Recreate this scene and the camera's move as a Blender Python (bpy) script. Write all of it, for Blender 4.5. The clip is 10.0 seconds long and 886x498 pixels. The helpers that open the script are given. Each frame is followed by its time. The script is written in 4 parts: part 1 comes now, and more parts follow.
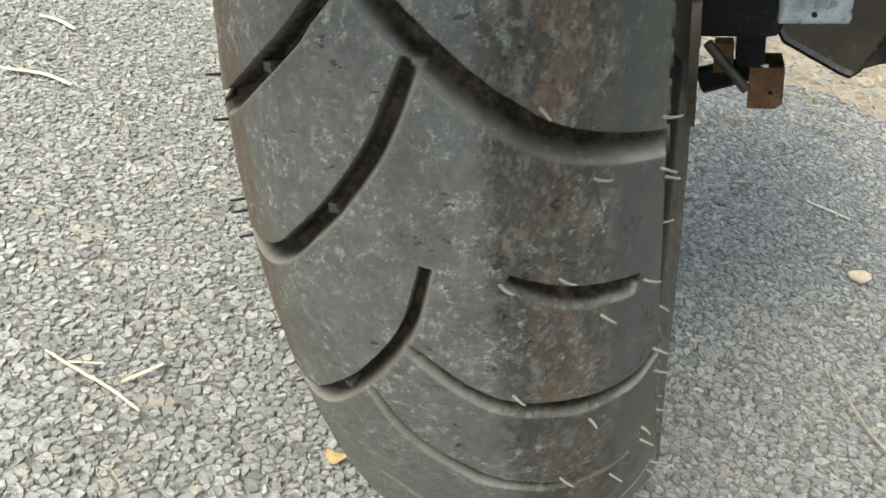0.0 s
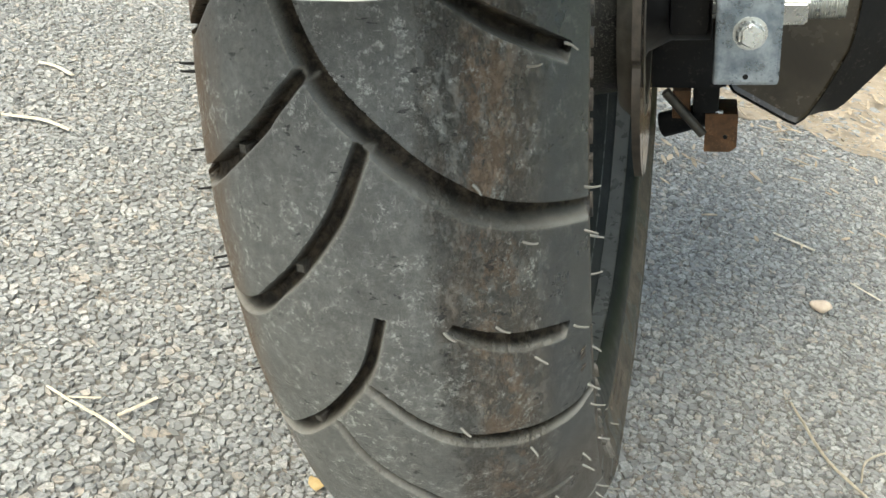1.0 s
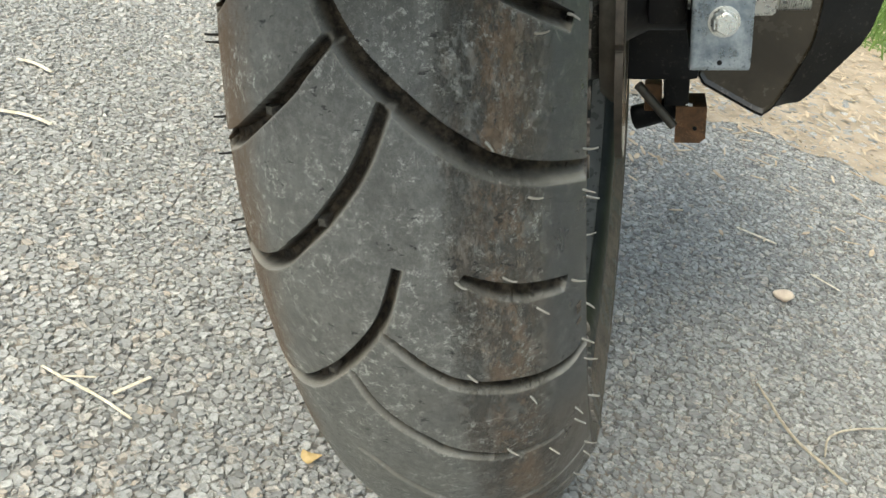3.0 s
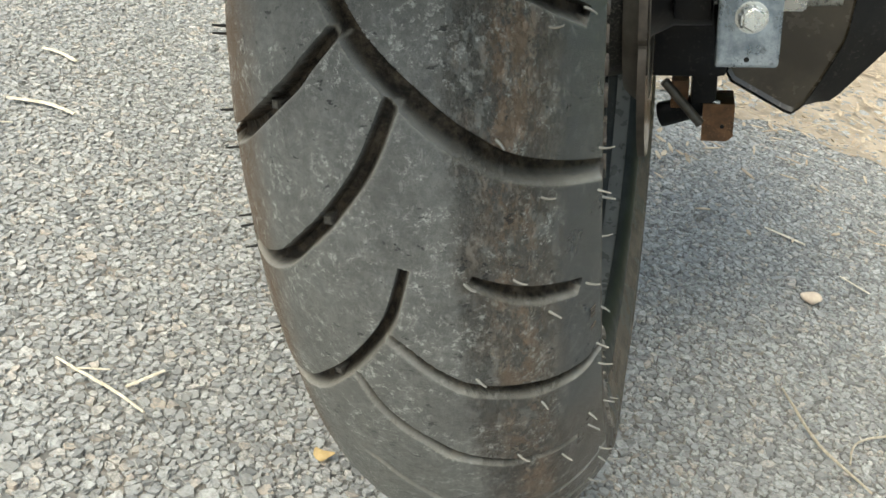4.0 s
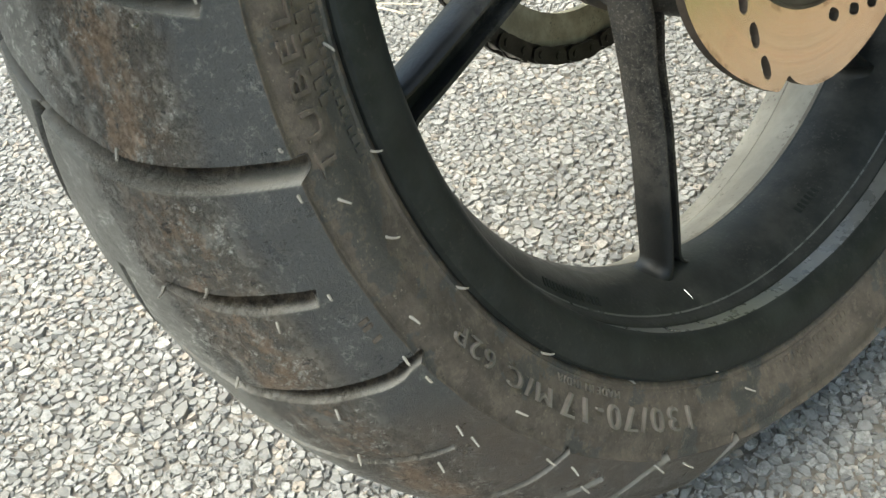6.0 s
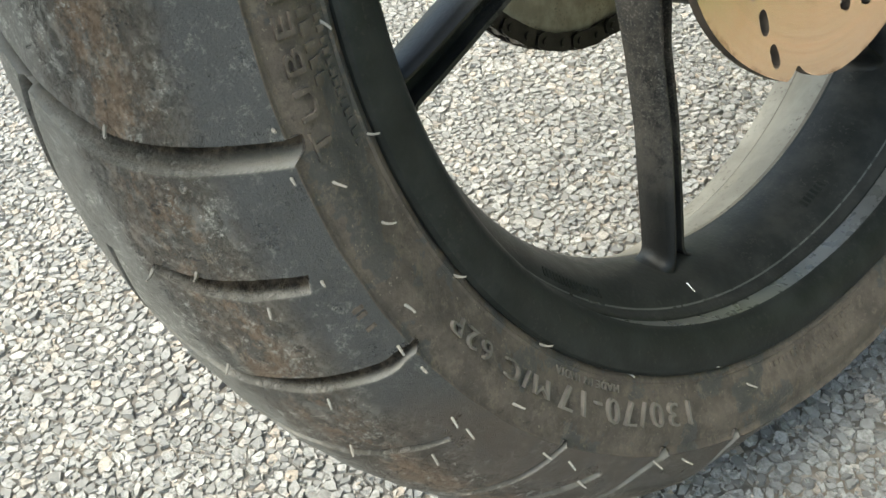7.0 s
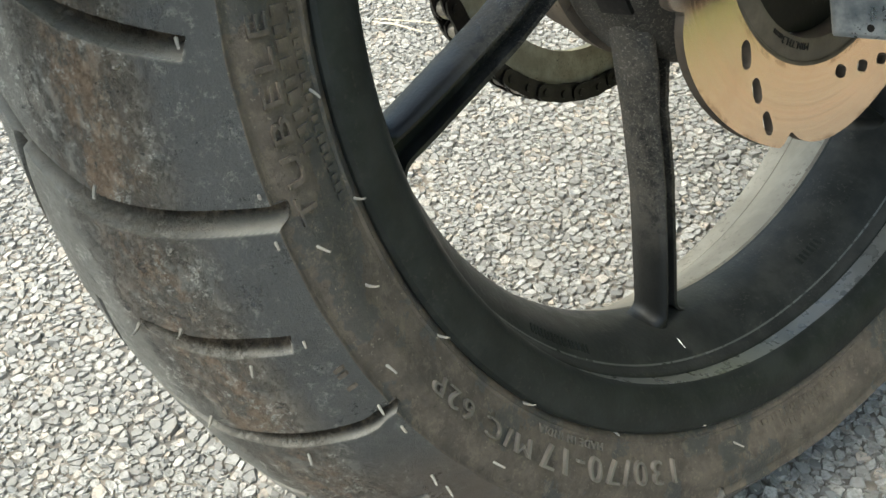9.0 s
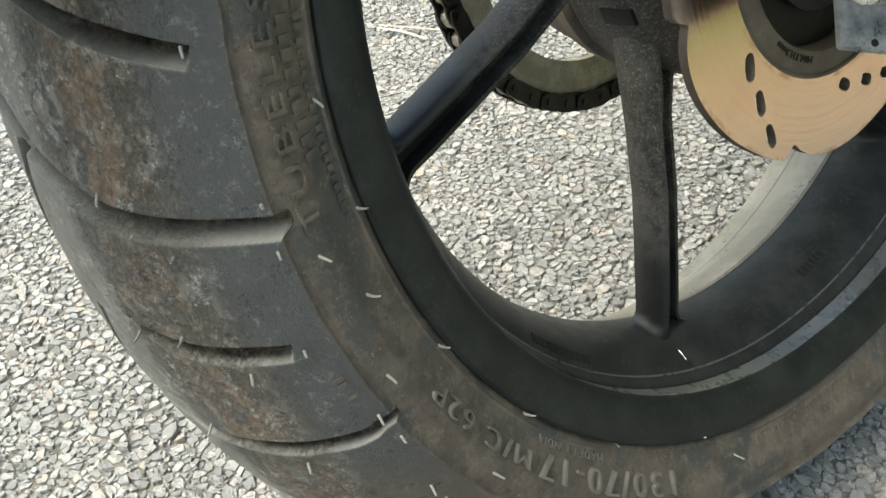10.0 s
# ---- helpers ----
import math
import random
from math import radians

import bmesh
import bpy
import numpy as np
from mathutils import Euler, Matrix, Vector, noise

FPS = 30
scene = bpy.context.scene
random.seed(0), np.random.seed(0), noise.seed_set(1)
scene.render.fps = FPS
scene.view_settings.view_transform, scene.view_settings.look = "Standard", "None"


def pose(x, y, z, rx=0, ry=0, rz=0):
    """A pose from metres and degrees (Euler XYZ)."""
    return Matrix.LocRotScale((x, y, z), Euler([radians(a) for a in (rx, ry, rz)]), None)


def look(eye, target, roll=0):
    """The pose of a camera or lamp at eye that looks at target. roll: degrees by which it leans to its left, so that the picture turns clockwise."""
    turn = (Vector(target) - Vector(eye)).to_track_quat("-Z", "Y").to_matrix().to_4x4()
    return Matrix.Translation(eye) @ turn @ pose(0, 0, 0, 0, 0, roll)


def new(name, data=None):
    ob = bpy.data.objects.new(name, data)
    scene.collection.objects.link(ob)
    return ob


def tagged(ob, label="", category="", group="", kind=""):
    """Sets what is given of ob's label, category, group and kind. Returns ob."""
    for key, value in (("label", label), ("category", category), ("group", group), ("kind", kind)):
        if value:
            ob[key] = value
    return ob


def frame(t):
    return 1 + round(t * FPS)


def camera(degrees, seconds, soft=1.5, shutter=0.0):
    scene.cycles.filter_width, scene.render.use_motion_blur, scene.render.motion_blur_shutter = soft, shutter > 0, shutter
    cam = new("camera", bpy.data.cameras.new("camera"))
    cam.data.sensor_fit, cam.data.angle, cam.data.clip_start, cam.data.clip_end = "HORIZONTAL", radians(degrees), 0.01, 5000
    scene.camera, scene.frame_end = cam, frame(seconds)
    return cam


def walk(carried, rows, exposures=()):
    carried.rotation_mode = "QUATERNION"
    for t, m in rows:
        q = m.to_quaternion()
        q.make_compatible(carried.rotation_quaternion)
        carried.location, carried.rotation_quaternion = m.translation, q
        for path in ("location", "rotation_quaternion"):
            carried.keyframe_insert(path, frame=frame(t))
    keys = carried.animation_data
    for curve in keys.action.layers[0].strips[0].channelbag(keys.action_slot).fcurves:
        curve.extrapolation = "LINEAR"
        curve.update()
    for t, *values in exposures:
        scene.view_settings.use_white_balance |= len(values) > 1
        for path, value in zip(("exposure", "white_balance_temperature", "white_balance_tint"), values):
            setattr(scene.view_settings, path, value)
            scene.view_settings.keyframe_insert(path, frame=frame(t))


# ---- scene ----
# ---- camera ----
cam = camera(47.34, 10.0, shutter=0.3)
PATH = [
    (0, (0.0470, -0.5375, 0.4000), (-0.0094, -0.1063, 0.1562), 12.60),
    (0.2, (0.0579, -0.5474, 0.4130), (-0.0026, -0.1167, 0.1663), 12.70),
    (0.5, (0.0701, -0.5566, 0.4270), (0.0036, -0.1219, 0.1890), 11.48),
    (1, (0.0631, -0.5696, 0.4328), (0.0051, -0.1314, 0.1991), 12.02),
    (1.5, (0.0562, -0.5856, 0.4239), (0.0064, -0.1422, 0.1982), 12.44),
    (2, (0.0539, -0.6013, 0.4281), (0.0127, -0.1571, 0.2023), 12.93),
    (2.5, (0.0537, -0.6051, 0.4266), (0.0141, -0.1601, 0.2021), 13.03),
    (4, (0.0586, -0.5927, 0.4233), (0.0061, -0.1520, 0.1929), 13.19),
    (4.5, (0.0960, -0.5570, 0.4314), (-0.0093, -0.1376, 0.1806), 11.68),
    (4.7, (0.1251, -0.5271, 0.4331), (-0.0209, -0.1270, 0.1711), 9.34),
    (5, (0.1792, -0.4839, 0.4486), (-0.0289, -0.1227, 0.1725), 4.54),
    (5.2, (0.2115, -0.4543, 0.4548), (-0.0320, -0.1237, 0.1695), 0.86),
    (5.5, (0.2671, -0.4019, 0.4718), (-0.0244, -0.1355, 0.1650), -5.30),
    (5.7, (0.2891, -0.3821, 0.4660), (-0.0201, -0.1405, 0.1561), -8.24),
    (6.8, (0.2822, -0.3741, 0.4595), (-0.0211, -0.1440, 0.1354), -7.60),
    (7, (0.2836, -0.3729, 0.4563), (-0.0230, -0.1420, 0.1359), -7.40),
    (7.5, (0.2835, -0.3646, 0.4647), (-0.0256, -0.1376, 0.1439), -7.30),
    (8, (0.2838, -0.3616, 0.4692), (-0.0273, -0.1332, 0.1513), -6.65),
    (8.5, (0.2854, -0.3603, 0.4695), (-0.0279, -0.1315, 0.1541), -6.34),
    (9, (0.2863, -0.3599, 0.4703), (-0.0286, -0.1312, 0.1564), -6.04),
    (9.5, (0.2857, -0.3593, 0.4713), (-0.0298, -0.1306, 0.1580), -5.79),
    (10, (0.2855, -0.3590, 0.4716), (-0.0311, -0.1300, 0.1597), -5.51),
]
EXPOSURES = [(0.0, 1.53, 6560, -4), (0.9, 1.60, 6560, -4), (2.0, 1.47, 6560, -4), (4.0, 1.49, 6560, -4), (5.0, 1.80, 6600, -4), (5.7, 1.84, 6680, -4), (7.0, 1.91, 6680, -4), (8.2, 1.84, 6680, -4), (10.0, 1.84, 6680, -4)]
walk(cam, [(t, look(eye, target, roll)) for t, eye, target, roll in PATH], EXPOSURES)

# ---- world and light: open shade under a bright, hazy sky ----
SUN_HEIGHT, SUN_TURN = radians(57), radians(211)
world = bpy.data.worlds.new("sky")
scene.world = world
world.use_nodes = True
sky = world.node_tree.nodes.new("ShaderNodeTexSky")
sky.sky_type, sky.sun_disc = "NISHITA", False
sky.sun_elevation, sky.sun_rotation = SUN_HEIGHT, SUN_TURN
sky.air_density, sky.dust_density, sky.ozone_density = 0.9, 4.2, 0.3
background = world.node_tree.nodes["Background"]
background.inputs["Strength"].default_value = 0.132
world.node_tree.links.new(sky.outputs[0], background.inputs[0])
sun_data = bpy.data.lights.new("sun", "SUN")
sun_data.energy, sun_data.angle, sun_data.color = 1.0, radians(68), (1.0, 0.94, 0.86)
sun = new("sun", sun_data)
sun.matrix_world = look((0, 0, 6), Vector((0, 0, 6)) - Vector((math.sin(SUN_TURN) * math.cos(SUN_HEIGHT), math.cos(SUN_TURN) * math.cos(SUN_HEIGHT), math.sin(SUN_HEIGHT))))


# ---- materials ----
class Shader:
    """A node material in the making: small helpers round a Principled BSDF."""

    def __init__(self, name, rough=0.6, metal=0.0):
        self.material = bpy.data.materials.new(name)
        self.material.use_nodes = True
        self.tree = self.material.node_tree
        self.bsdf = self.tree.nodes["Principled BSDF"]
        self.bsdf.inputs["Roughness"].default_value = rough
        self.bsdf.inputs["Metallic"].default_value = metal
        self.where = self.tree.nodes.new("ShaderNodeTexCoord").outputs["Object"]

    def node(self, kind, **values):
        made = self.tree.nodes.new(kind)
        for key, value in values.items():
            made.inputs[key.replace("_", " ")].default_value = value
        return made

    def link(self, a, b):
        self.tree.links.new(a, b)

    def stretched(self, scale):
        made = self.tree.nodes.new("ShaderNodeMapping")
        made.inputs["Scale"].default_value = scale
        self.link(self.where, made.inputs["Vector"])
        return made.outputs[0]

    def noise(self, scale, detail=4.0, rough=0.6, where=None):
        made = self.node("ShaderNodeTexNoise", Scale=scale, Detail=detail, Roughness=rough)
        self.link(where or self.where, made.inputs["Vector"])
        return made.outputs["Fac"]

    def axis(self, n):
        made = self.tree.nodes.new("ShaderNodeSeparateXYZ")
        self.link(self.where, made.inputs[0])
        return made.outputs[n]

    def ramp(self, value, low, high, a=0.0, b=1.0):
        made = self.tree.nodes.new("ShaderNodeMapRange")
        made.interpolation_type = "SMOOTHSTEP"
        for n, v in enumerate((low, high, a, b), 1):
            made.inputs[n].default_value = v
        self.link(value, made.inputs[0])
        return made.outputs[0]

    def math(self, kind, a, b):
        made = self.tree.nodes.new("ShaderNodeMath")
        made.operation = kind
        for n, v in enumerate((a, b)):
            if isinstance(v, (int, float)):
                made.inputs[n].default_value = v
            else:
                self.link(v, made.inputs[n])
        return made.outputs[0]

    def mix(self, fac, a, b):
        made = self.tree.nodes.new("ShaderNodeMix")
        made.data_type = "RGBA"
        for n, v in ((0, fac), (6, a), (7, b)):
            if isinstance(v, (tuple, float)):
                made.inputs[n].default_value = (*v, 1) if isinstance(v, tuple) else v
            else:
                self.link(v, made.inputs[n])
        return made.outputs[2]

    def set(self, name, value):
        self.link(value, self.bsdf.inputs[name])
        return self

    def bump(self, value, depth, strength=1.0):
        made = self.node("ShaderNodeBump", Strength=strength, Distance=depth)
        self.link(value, made.inputs["Height"])
        old = self.bsdf.inputs["Normal"].links
        if old:
            self.link(old[0].from_socket, made.inputs["Normal"])
        self.link(made.outputs[0], self.bsdf.inputs["Normal"])
        return self


def tread_rubber():
    m = Shader("tread_rubber")
    x = m.axis(0)
    rolled = m.stretched((1.5, 0.75, 0.75))
    crosswise, lengthwise = m.stretched((0.22, 1.0, 1.0)), m.stretched((1.0, 1.0, 0.20))
    grain, cloud, fine = m.noise(1300, 3), m.noise(48, 9, 0.78), m.noise(420, 6, 0.78)
    colour = m.mix(m.ramp(cloud, 0.34, 0.68), (0.112, 0.108, 0.097), (0.182, 0.177, 0.159))
    # the crown is scuffed grey, the edge band is still smooth and bluish
    crown = m.math("MULTIPLY", m.ramp(x, -0.062, -0.040), m.ramp(x, 0.036, 0.016))
    scuff = m.math("MULTIPLY", m.ramp(m.noise(110, 9, 0.82, rolled), 0.44, 0.62), m.ramp(fine, 0.40, 0.60, 0.2, 1.0))
    colour = m.mix(m.math("MULTIPLY", crown, m.math("MULTIPLY", scuff, 0.75)), colour, (0.225, 0.221, 0.203))
    mottle = m.ramp(m.noise(260, 8, 0.85), 0.40, 0.60)
    colour = m.mix(m.math("MULTIPLY", m.ramp(mottle, 1.0, 0.0), 0.36), colour, (0.040, 0.039, 0.036))
    band = m.ramp(x, 0.0500, 0.0545)
    colour = m.mix(m.math("MULTIPLY", band, 0.85), colour, (0.034, 0.036, 0.039))
    # the right shoulder is darker brown low down
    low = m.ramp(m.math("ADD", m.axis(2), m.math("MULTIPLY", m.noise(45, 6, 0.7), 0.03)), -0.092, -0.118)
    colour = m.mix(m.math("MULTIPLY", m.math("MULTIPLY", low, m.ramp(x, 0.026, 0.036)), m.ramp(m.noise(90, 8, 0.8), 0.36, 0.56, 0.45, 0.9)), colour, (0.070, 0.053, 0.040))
    # brown mud dried on the shoulder, in streaks and crusts
    shoulder = m.math("MULTIPLY", m.ramp(m.math("ADD", x, m.math("MULTIPLY", m.noise(70, 6, 0.7), 0.010)), 0.022, 0.032), m.ramp(x, 0.0575, 0.047))
    mud = m.math("MULTIPLY", shoulder, m.ramp(m.noise(62, 9, 0.8, rolled), 0.42, 0.58))
    colour = m.mix(m.math("MULTIPLY", mud, 0.8), colour, (0.150, 0.121, 0.095))
    dark = m.math("MULTIPLY", shoulder, m.ramp(m.noise(120, 9, 0.84, rolled), 0.46, 0.55))
    colour = m.mix(m.math("MULTIPLY", dark, 0.55), colour, (0.042, 0.034, 0.027))
    strip = m.math("MULTIPLY", m.ramp(x, 0.029, 0.036), m.ramp(x, 0.051, 0.042))
    rust = m.math("MULTIPLY", strip, m.ramp(m.noise(58, 9, 0.84, rolled), 0.48, 0.55))
    colour = m.mix(m.math("MULTIPLY", rust, 0.85), colour, (0.205, 0.140, 0.092))
    crust = m.math("MULTIPLY", m.math("MULTIPLY", m.ramp(x, 0.022, 0.033), m.ramp(x, 0.053, 0.044)), m.math("MULTIPLY", m.ramp(m.noise(190, 9, 0.84, rolled), 0.545, 0.59), m.ramp(m.noise(40, 3), 0.42, 0.56)))
    colour = m.mix(m.math("MULTIPLY", crust, 0.85), colour, (0.34, 0.285, 0.22))
    left = m.math("MULTIPLY", m.ramp(m.math("ADD", x, m.math("MULTIPLY", m.noise(60, 7, 0.75), 0.016)), -0.034, -0.052), m.ramp(m.noise(75, 9, 0.8), 0.28, 0.52, 0.35, 1.0))
    colour = m.mix(m.math("MULTIPLY", left, 0.9), colour, (0.135, 0.087, 0.051))
    # pale scuffs, scratches and flecks, dark nicks
    patch = m.ramp(m.noise(55, 6, 0.75), 0.42, 0.58)
    fleck = m.math("MULTIPLY", m.ramp(m.noise(270, 9, 0.88), 0.538, 0.575), patch)
    scratch = m.math("MAXIMUM", m.ramp(m.noise(520, 3, 0.6, crosswise), 0.675, 0.71), m.ramp(m.noise(460, 3, 0.6, lengthwise), 0.70, 0.73))
    fleck = m.math("MULTIPLY", m.math("MAXIMUM", fleck, m.math("MULTIPLY", scratch, 0.28)), m.ramp(band, 0.0, 1.0, 1.0, 0.3))
    colour = m.mix(m.math("MULTIPLY", fleck, 0.88), colour, (0.45, 0.44, 0.395))
    nick = m.math("MAXIMUM", m.ramp(m.noise(190, 4, 0.7, m.stretched((0.6, 1.0, 1.0))), 0.645, 0.675), m.ramp(m.noise(310, 3, 0.6, crosswise), 0.69, 0.72))
    nick = m.math("MULTIPLY", nick, m.ramp(band, 0.0, 1.0, 1.0, 0.15))
    colour = m.mix(m.math("MULTIPLY", nick, 0.85), colour, (0.022, 0.021, 0.019))
    # groove floors: brown dust, and shade painted near-black by carved depth
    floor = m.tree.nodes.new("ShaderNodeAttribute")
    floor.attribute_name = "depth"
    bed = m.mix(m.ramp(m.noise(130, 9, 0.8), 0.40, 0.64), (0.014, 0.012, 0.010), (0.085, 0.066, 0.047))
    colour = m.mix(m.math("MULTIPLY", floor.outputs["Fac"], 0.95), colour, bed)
    # lower lips painted pale as if sky-lit, together with their dust
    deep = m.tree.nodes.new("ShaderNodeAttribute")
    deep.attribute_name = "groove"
    lit_lip = m.math("MULTIPLY", deep.outputs["Fac"], m.ramp(m.noise(150, 5, 0.6), 0.25, 0.6, 0.82, 1.0))
    colour = m.mix(m.math("MULTIPLY", lit_lip, 0.94), colour, (0.37, 0.34, 0.29))
    m.set("Base Color", colour)
    m.set("Specular IOR Level", m.math("MULTIPLY", m.math("MULTIPLY", m.ramp(left, 0.0, 1.0, 1.0, 0.3), m.ramp(shoulder, 0.0, 1.0, 1.0, 0.75)), m.math("MULTIPLY", m.ramp(floor.outputs["Fac"], 0.0, 1.0, 1.0, 0.12), m.ramp(band, 0.0, 1.0, 0.60, 0.64))))
    m.set("Roughness", m.math("SUBTRACT", m.ramp(cloud, 0.3, 0.7, 0.38, 0.54), m.math("MULTIPLY", band, 0.13)))
    m.bump(grain, 0.0006, 0.55).bump(m.noise(170, 9, 0.82), 0.0016, 0.6).bump(nick, -0.0009, 0.8).bump(crust, 0.0008, 0.8).bump(m.math("MULTIPLY", dark, m.noise(240, 6, 0.8)), 0.0016, 0.8)
    return m.material


def sidewall_rubber():
    m = Shader("sidewall_rubber", 0.72)
    cloud = m.noise(55, 8, 0.74)
    colour = m.mix(m.ramp(cloud, 0.34, 0.66), (0.066, 0.054, 0.044), (0.128, 0.103, 0.081))
    wiped = m.ramp(m.noise(36, 5, 0.6), 0.53, 0.56)
    colour = m.mix(m.math("MULTIPLY", wiped, 0.8), colour, (0.046, 0.047, 0.047))
    colour = m.mix(m.math("MULTIPLY", m.ramp(m.noise(150, 9, 0.82), 0.50, 0.62), 0.6), colour, (0.175, 0.140, 0.106))
    colour = m.mix(m.math("MULTIPLY", m.ramp(m.noise(210, 6, 0.8), 0.60, 0.66), 0.6), colour, (0.030, 0.026, 0.022))
    colour = m.mix(m.ramp(m.noise(700, 2), 0.66, 0.74), colour, (0.20, 0.17, 0.13))
    m.set("Base Color", colour).set("Roughness", m.ramp(wiped, 0.0, 1.0, 0.78, 0.52))
    m.bump(m.noise(600, 5, 0.7), 0.0006, 0.6).bump(m.noise(120, 6, 0.7), 0.0010, 0.4)
    return m.material


def plain(name, a, b, rough, metal=0.0, scale=60.0, speck=None, relief=0.0002, spread=0.12):
    m = Shader(name, rough, metal)
    cloud = m.noise(scale, 6, 0.65)
    colour = m.mix(m.ramp(cloud, 0.35, 0.68), a, b)
    if speck:
        colour = m.mix(m.math("MULTIPLY", m.ramp(m.noise(scale * 9, 3, 0.7), 0.57, 0.66), m.ramp(m.noise(scale * 0.6, 3), 0.4, 0.6)), colour, speck)
    m.set("Base Color", colour)
    m.set("Roughness", m.ramp(m.noise(scale * 2, 4), 0.3, 0.7, rough - spread / 2, rough + spread / 2))
    m.bump(m.noise(scale * 8, 4), relief, 0.6)
    return m.material


def disc_steel():
    m = Shader("brake_disc_steel", 0.26, 1.0)
    y, z = m.axis(1), m.axis(2)
    r = m.math("SQRT", m.math("ADD", m.math("MULTIPLY", y, y), m.math("MULTIPLY", z, z)), 0.0)
    rings = m.node("ShaderNodeTexNoise", Scale=1.0, Detail=2.0, Roughness=0.6)
    at = m.tree.nodes.new("ShaderNodeCombineXYZ")
    m.link(m.math("MULTIPLY", r, 700.0), at.inputs[0])
    m.link(at.outputs[0], rings.inputs["Vector"])
    # the warm base holds part of the tan that the steel reflects
    colour = m.mix(m.ramp(rings.outputs["Fac"], 0.35, 0.65), (0.50, 0.405, 0.315), (0.60, 0.495, 0.395))
    wide = m.node("ShaderNodeTexNoise", Scale=0.2, Detail=2.0)
    m.link(at.outputs[0], wide.inputs["Vector"])
    colour = m.mix(m.ramp(wide.outputs["Fac"], 0.42, 0.62, 0.0, 0.4), colour, (0.64, 0.475, 0.365))
    score = m.ramp(rings.outputs["Fac"], 0.60, 0.68)
    colour = m.mix(m.math("MULTIPLY", score, 0.4), colour, (0.34, 0.26, 0.19))
    edge = m.math("MAXIMUM", m.ramp(r, 0.0925, 0.0950), m.ramp(r, 0.0640, 0.0626))
    stain = m.math("MULTIPLY", edge, m.ramp(m.noise(110, 8, 0.82), 0.46, 0.60))
    colour = m.mix(m.math("MULTIPLY", stain, 0.6), colour, (0.16, 0.105, 0.065))
    smear = m.ramp(m.noise(34, 7, 0.75), 0.50, 0.68, 0.0, 0.45)
    m.set("Base Color", m.mix(smear, colour, (0.50, 0.375, 0.285)))
    m.set("Roughness", m.ramp(rings.outputs["Fac"], 0.25, 0.75, 0.15, 0.23))
    tangent = m.tree.nodes.new("ShaderNodeTangent")
    tangent.direction_type, tangent.axis = "RADIAL", "X"
    m.set("Tangent", tangent.outputs[0])
    m.bsdf.inputs["Anisotropic"].default_value = 0.35
    m.bump(rings.outputs["Fac"], 0.00004, 0.4)
    return m.material


def stone(name, per_object):
    m = Shader(name, 0.85)
    chance = m.tree.nodes.new("ShaderNodeObjectInfo").outputs["Random"] if per_object else m.tree.nodes.new("ShaderNodeNewGeometry").outputs["Random Per Island"]
    ramp = m.tree.nodes.new("ShaderNodeValToRGB")
    stops = ((0.0, (0.18, 0.178, 0.172)), (0.2, (0.27, 0.268, 0.260)), (0.5, (0.35, 0.348, 0.338)), (0.82, (0.42, 0.414, 0.396)), (0.92, (0.40, 0.340, 0.280)), (1.0, (0.50, 0.49, 0.465)))
    while len(ramp.color_ramp.elements) < len(stops):
        ramp.color_ramp.elements.new(0.5)
    for element, (at, colour) in zip(ramp.color_ramp.elements, stops):
        element.position, element.color = at, (*colour, 1)
    m.link(chance, ramp.inputs[0])
    colour = m.mix(m.ramp(m.noise(330, 7, 0.75), 0.40, 0.66), ramp.outputs[0], (0.215, 0.208, 0.196))
    m.set("Base Color", colour).bump(m.noise(700, 5, 0.7), 0.0009, 0.7).bump(m.noise(170, 4), 0.0022, 0.6)
    return m.material


def binder():
    m = Shader("asphalt_binder", 0.92)
    cell = m.node("ShaderNodeTexVoronoi", Scale=105.0, Randomness=1.0)
    m.link(m.where, cell.inputs["Vector"])
    pieces = m.node("ShaderNodeSeparateColor")
    m.link(cell.outputs["Color"], pieces.inputs[0])
    grey = m.mix(pieces.outputs[0], (0.20, 0.196, 0.185), (0.40, 0.39, 0.37))
    grey = m.mix(m.ramp(cell.outputs["Distance"], 0.25, 0.55), grey, (0.12, 0.115, 0.108))
    grey = m.mix(m.ramp(m.noise(9.0, 6, 0.7), 0.42, 0.66, 0.0, 0.6), grey, (0.25, 0.21, 0.165))
    m.set("Base Color", grey)
    m.bump(cell.outputs["Distance"], -0.004, 0.8).bump(m.noise(600, 4), 0.001, 0.7)
    return m.material


def spoke_paint():
    m = Shader("dusty_black_paint", 0.4)
    y, z = m.axis(1), m.axis(2)
    r = m.math("SQRT", m.math("ADD", m.math("MULTIPLY", y, y), m.math("MULTIPLY", z, z)), 0.0)
    colour = m.mix(m.ramp(m.noise(40, 6), 0.35, 0.68), (0.010, 0.0105, 0.0100), (0.024, 0.0235, 0.0215))
    film = m.math("MULTIPLY", m.math("MULTIPLY", m.ramp(r, 0.165, 0.125), m.ramp(r, 0.060, 0.078, 0.35, 1.0)), m.ramp(m.noise(110, 9, 0.84), 0.41, 0.56))
    colour = m.mix(m.math("MULTIPLY", film, 0.55), colour, (0.105, 0.094, 0.078))
    grit = m.math("MULTIPLY", m.ramp(r, 0.160, 0.090), m.ramp(m.noise(760, 8, 0.84), 0.53, 0.62))
    colour = m.mix(m.math("MULTIPLY", grit, 0.7), colour, (0.24, 0.222, 0.192))
    m.set("Base Color", colour)
    m.set("Roughness", m.ramp(film, 0.0, 1.0, 0.42, 0.75))
    m.bsdf.inputs["Specular IOR Level"].default_value = 0.30
    m.bump(m.noise(700, 4), 0.0003, 0.6)
    return m.material


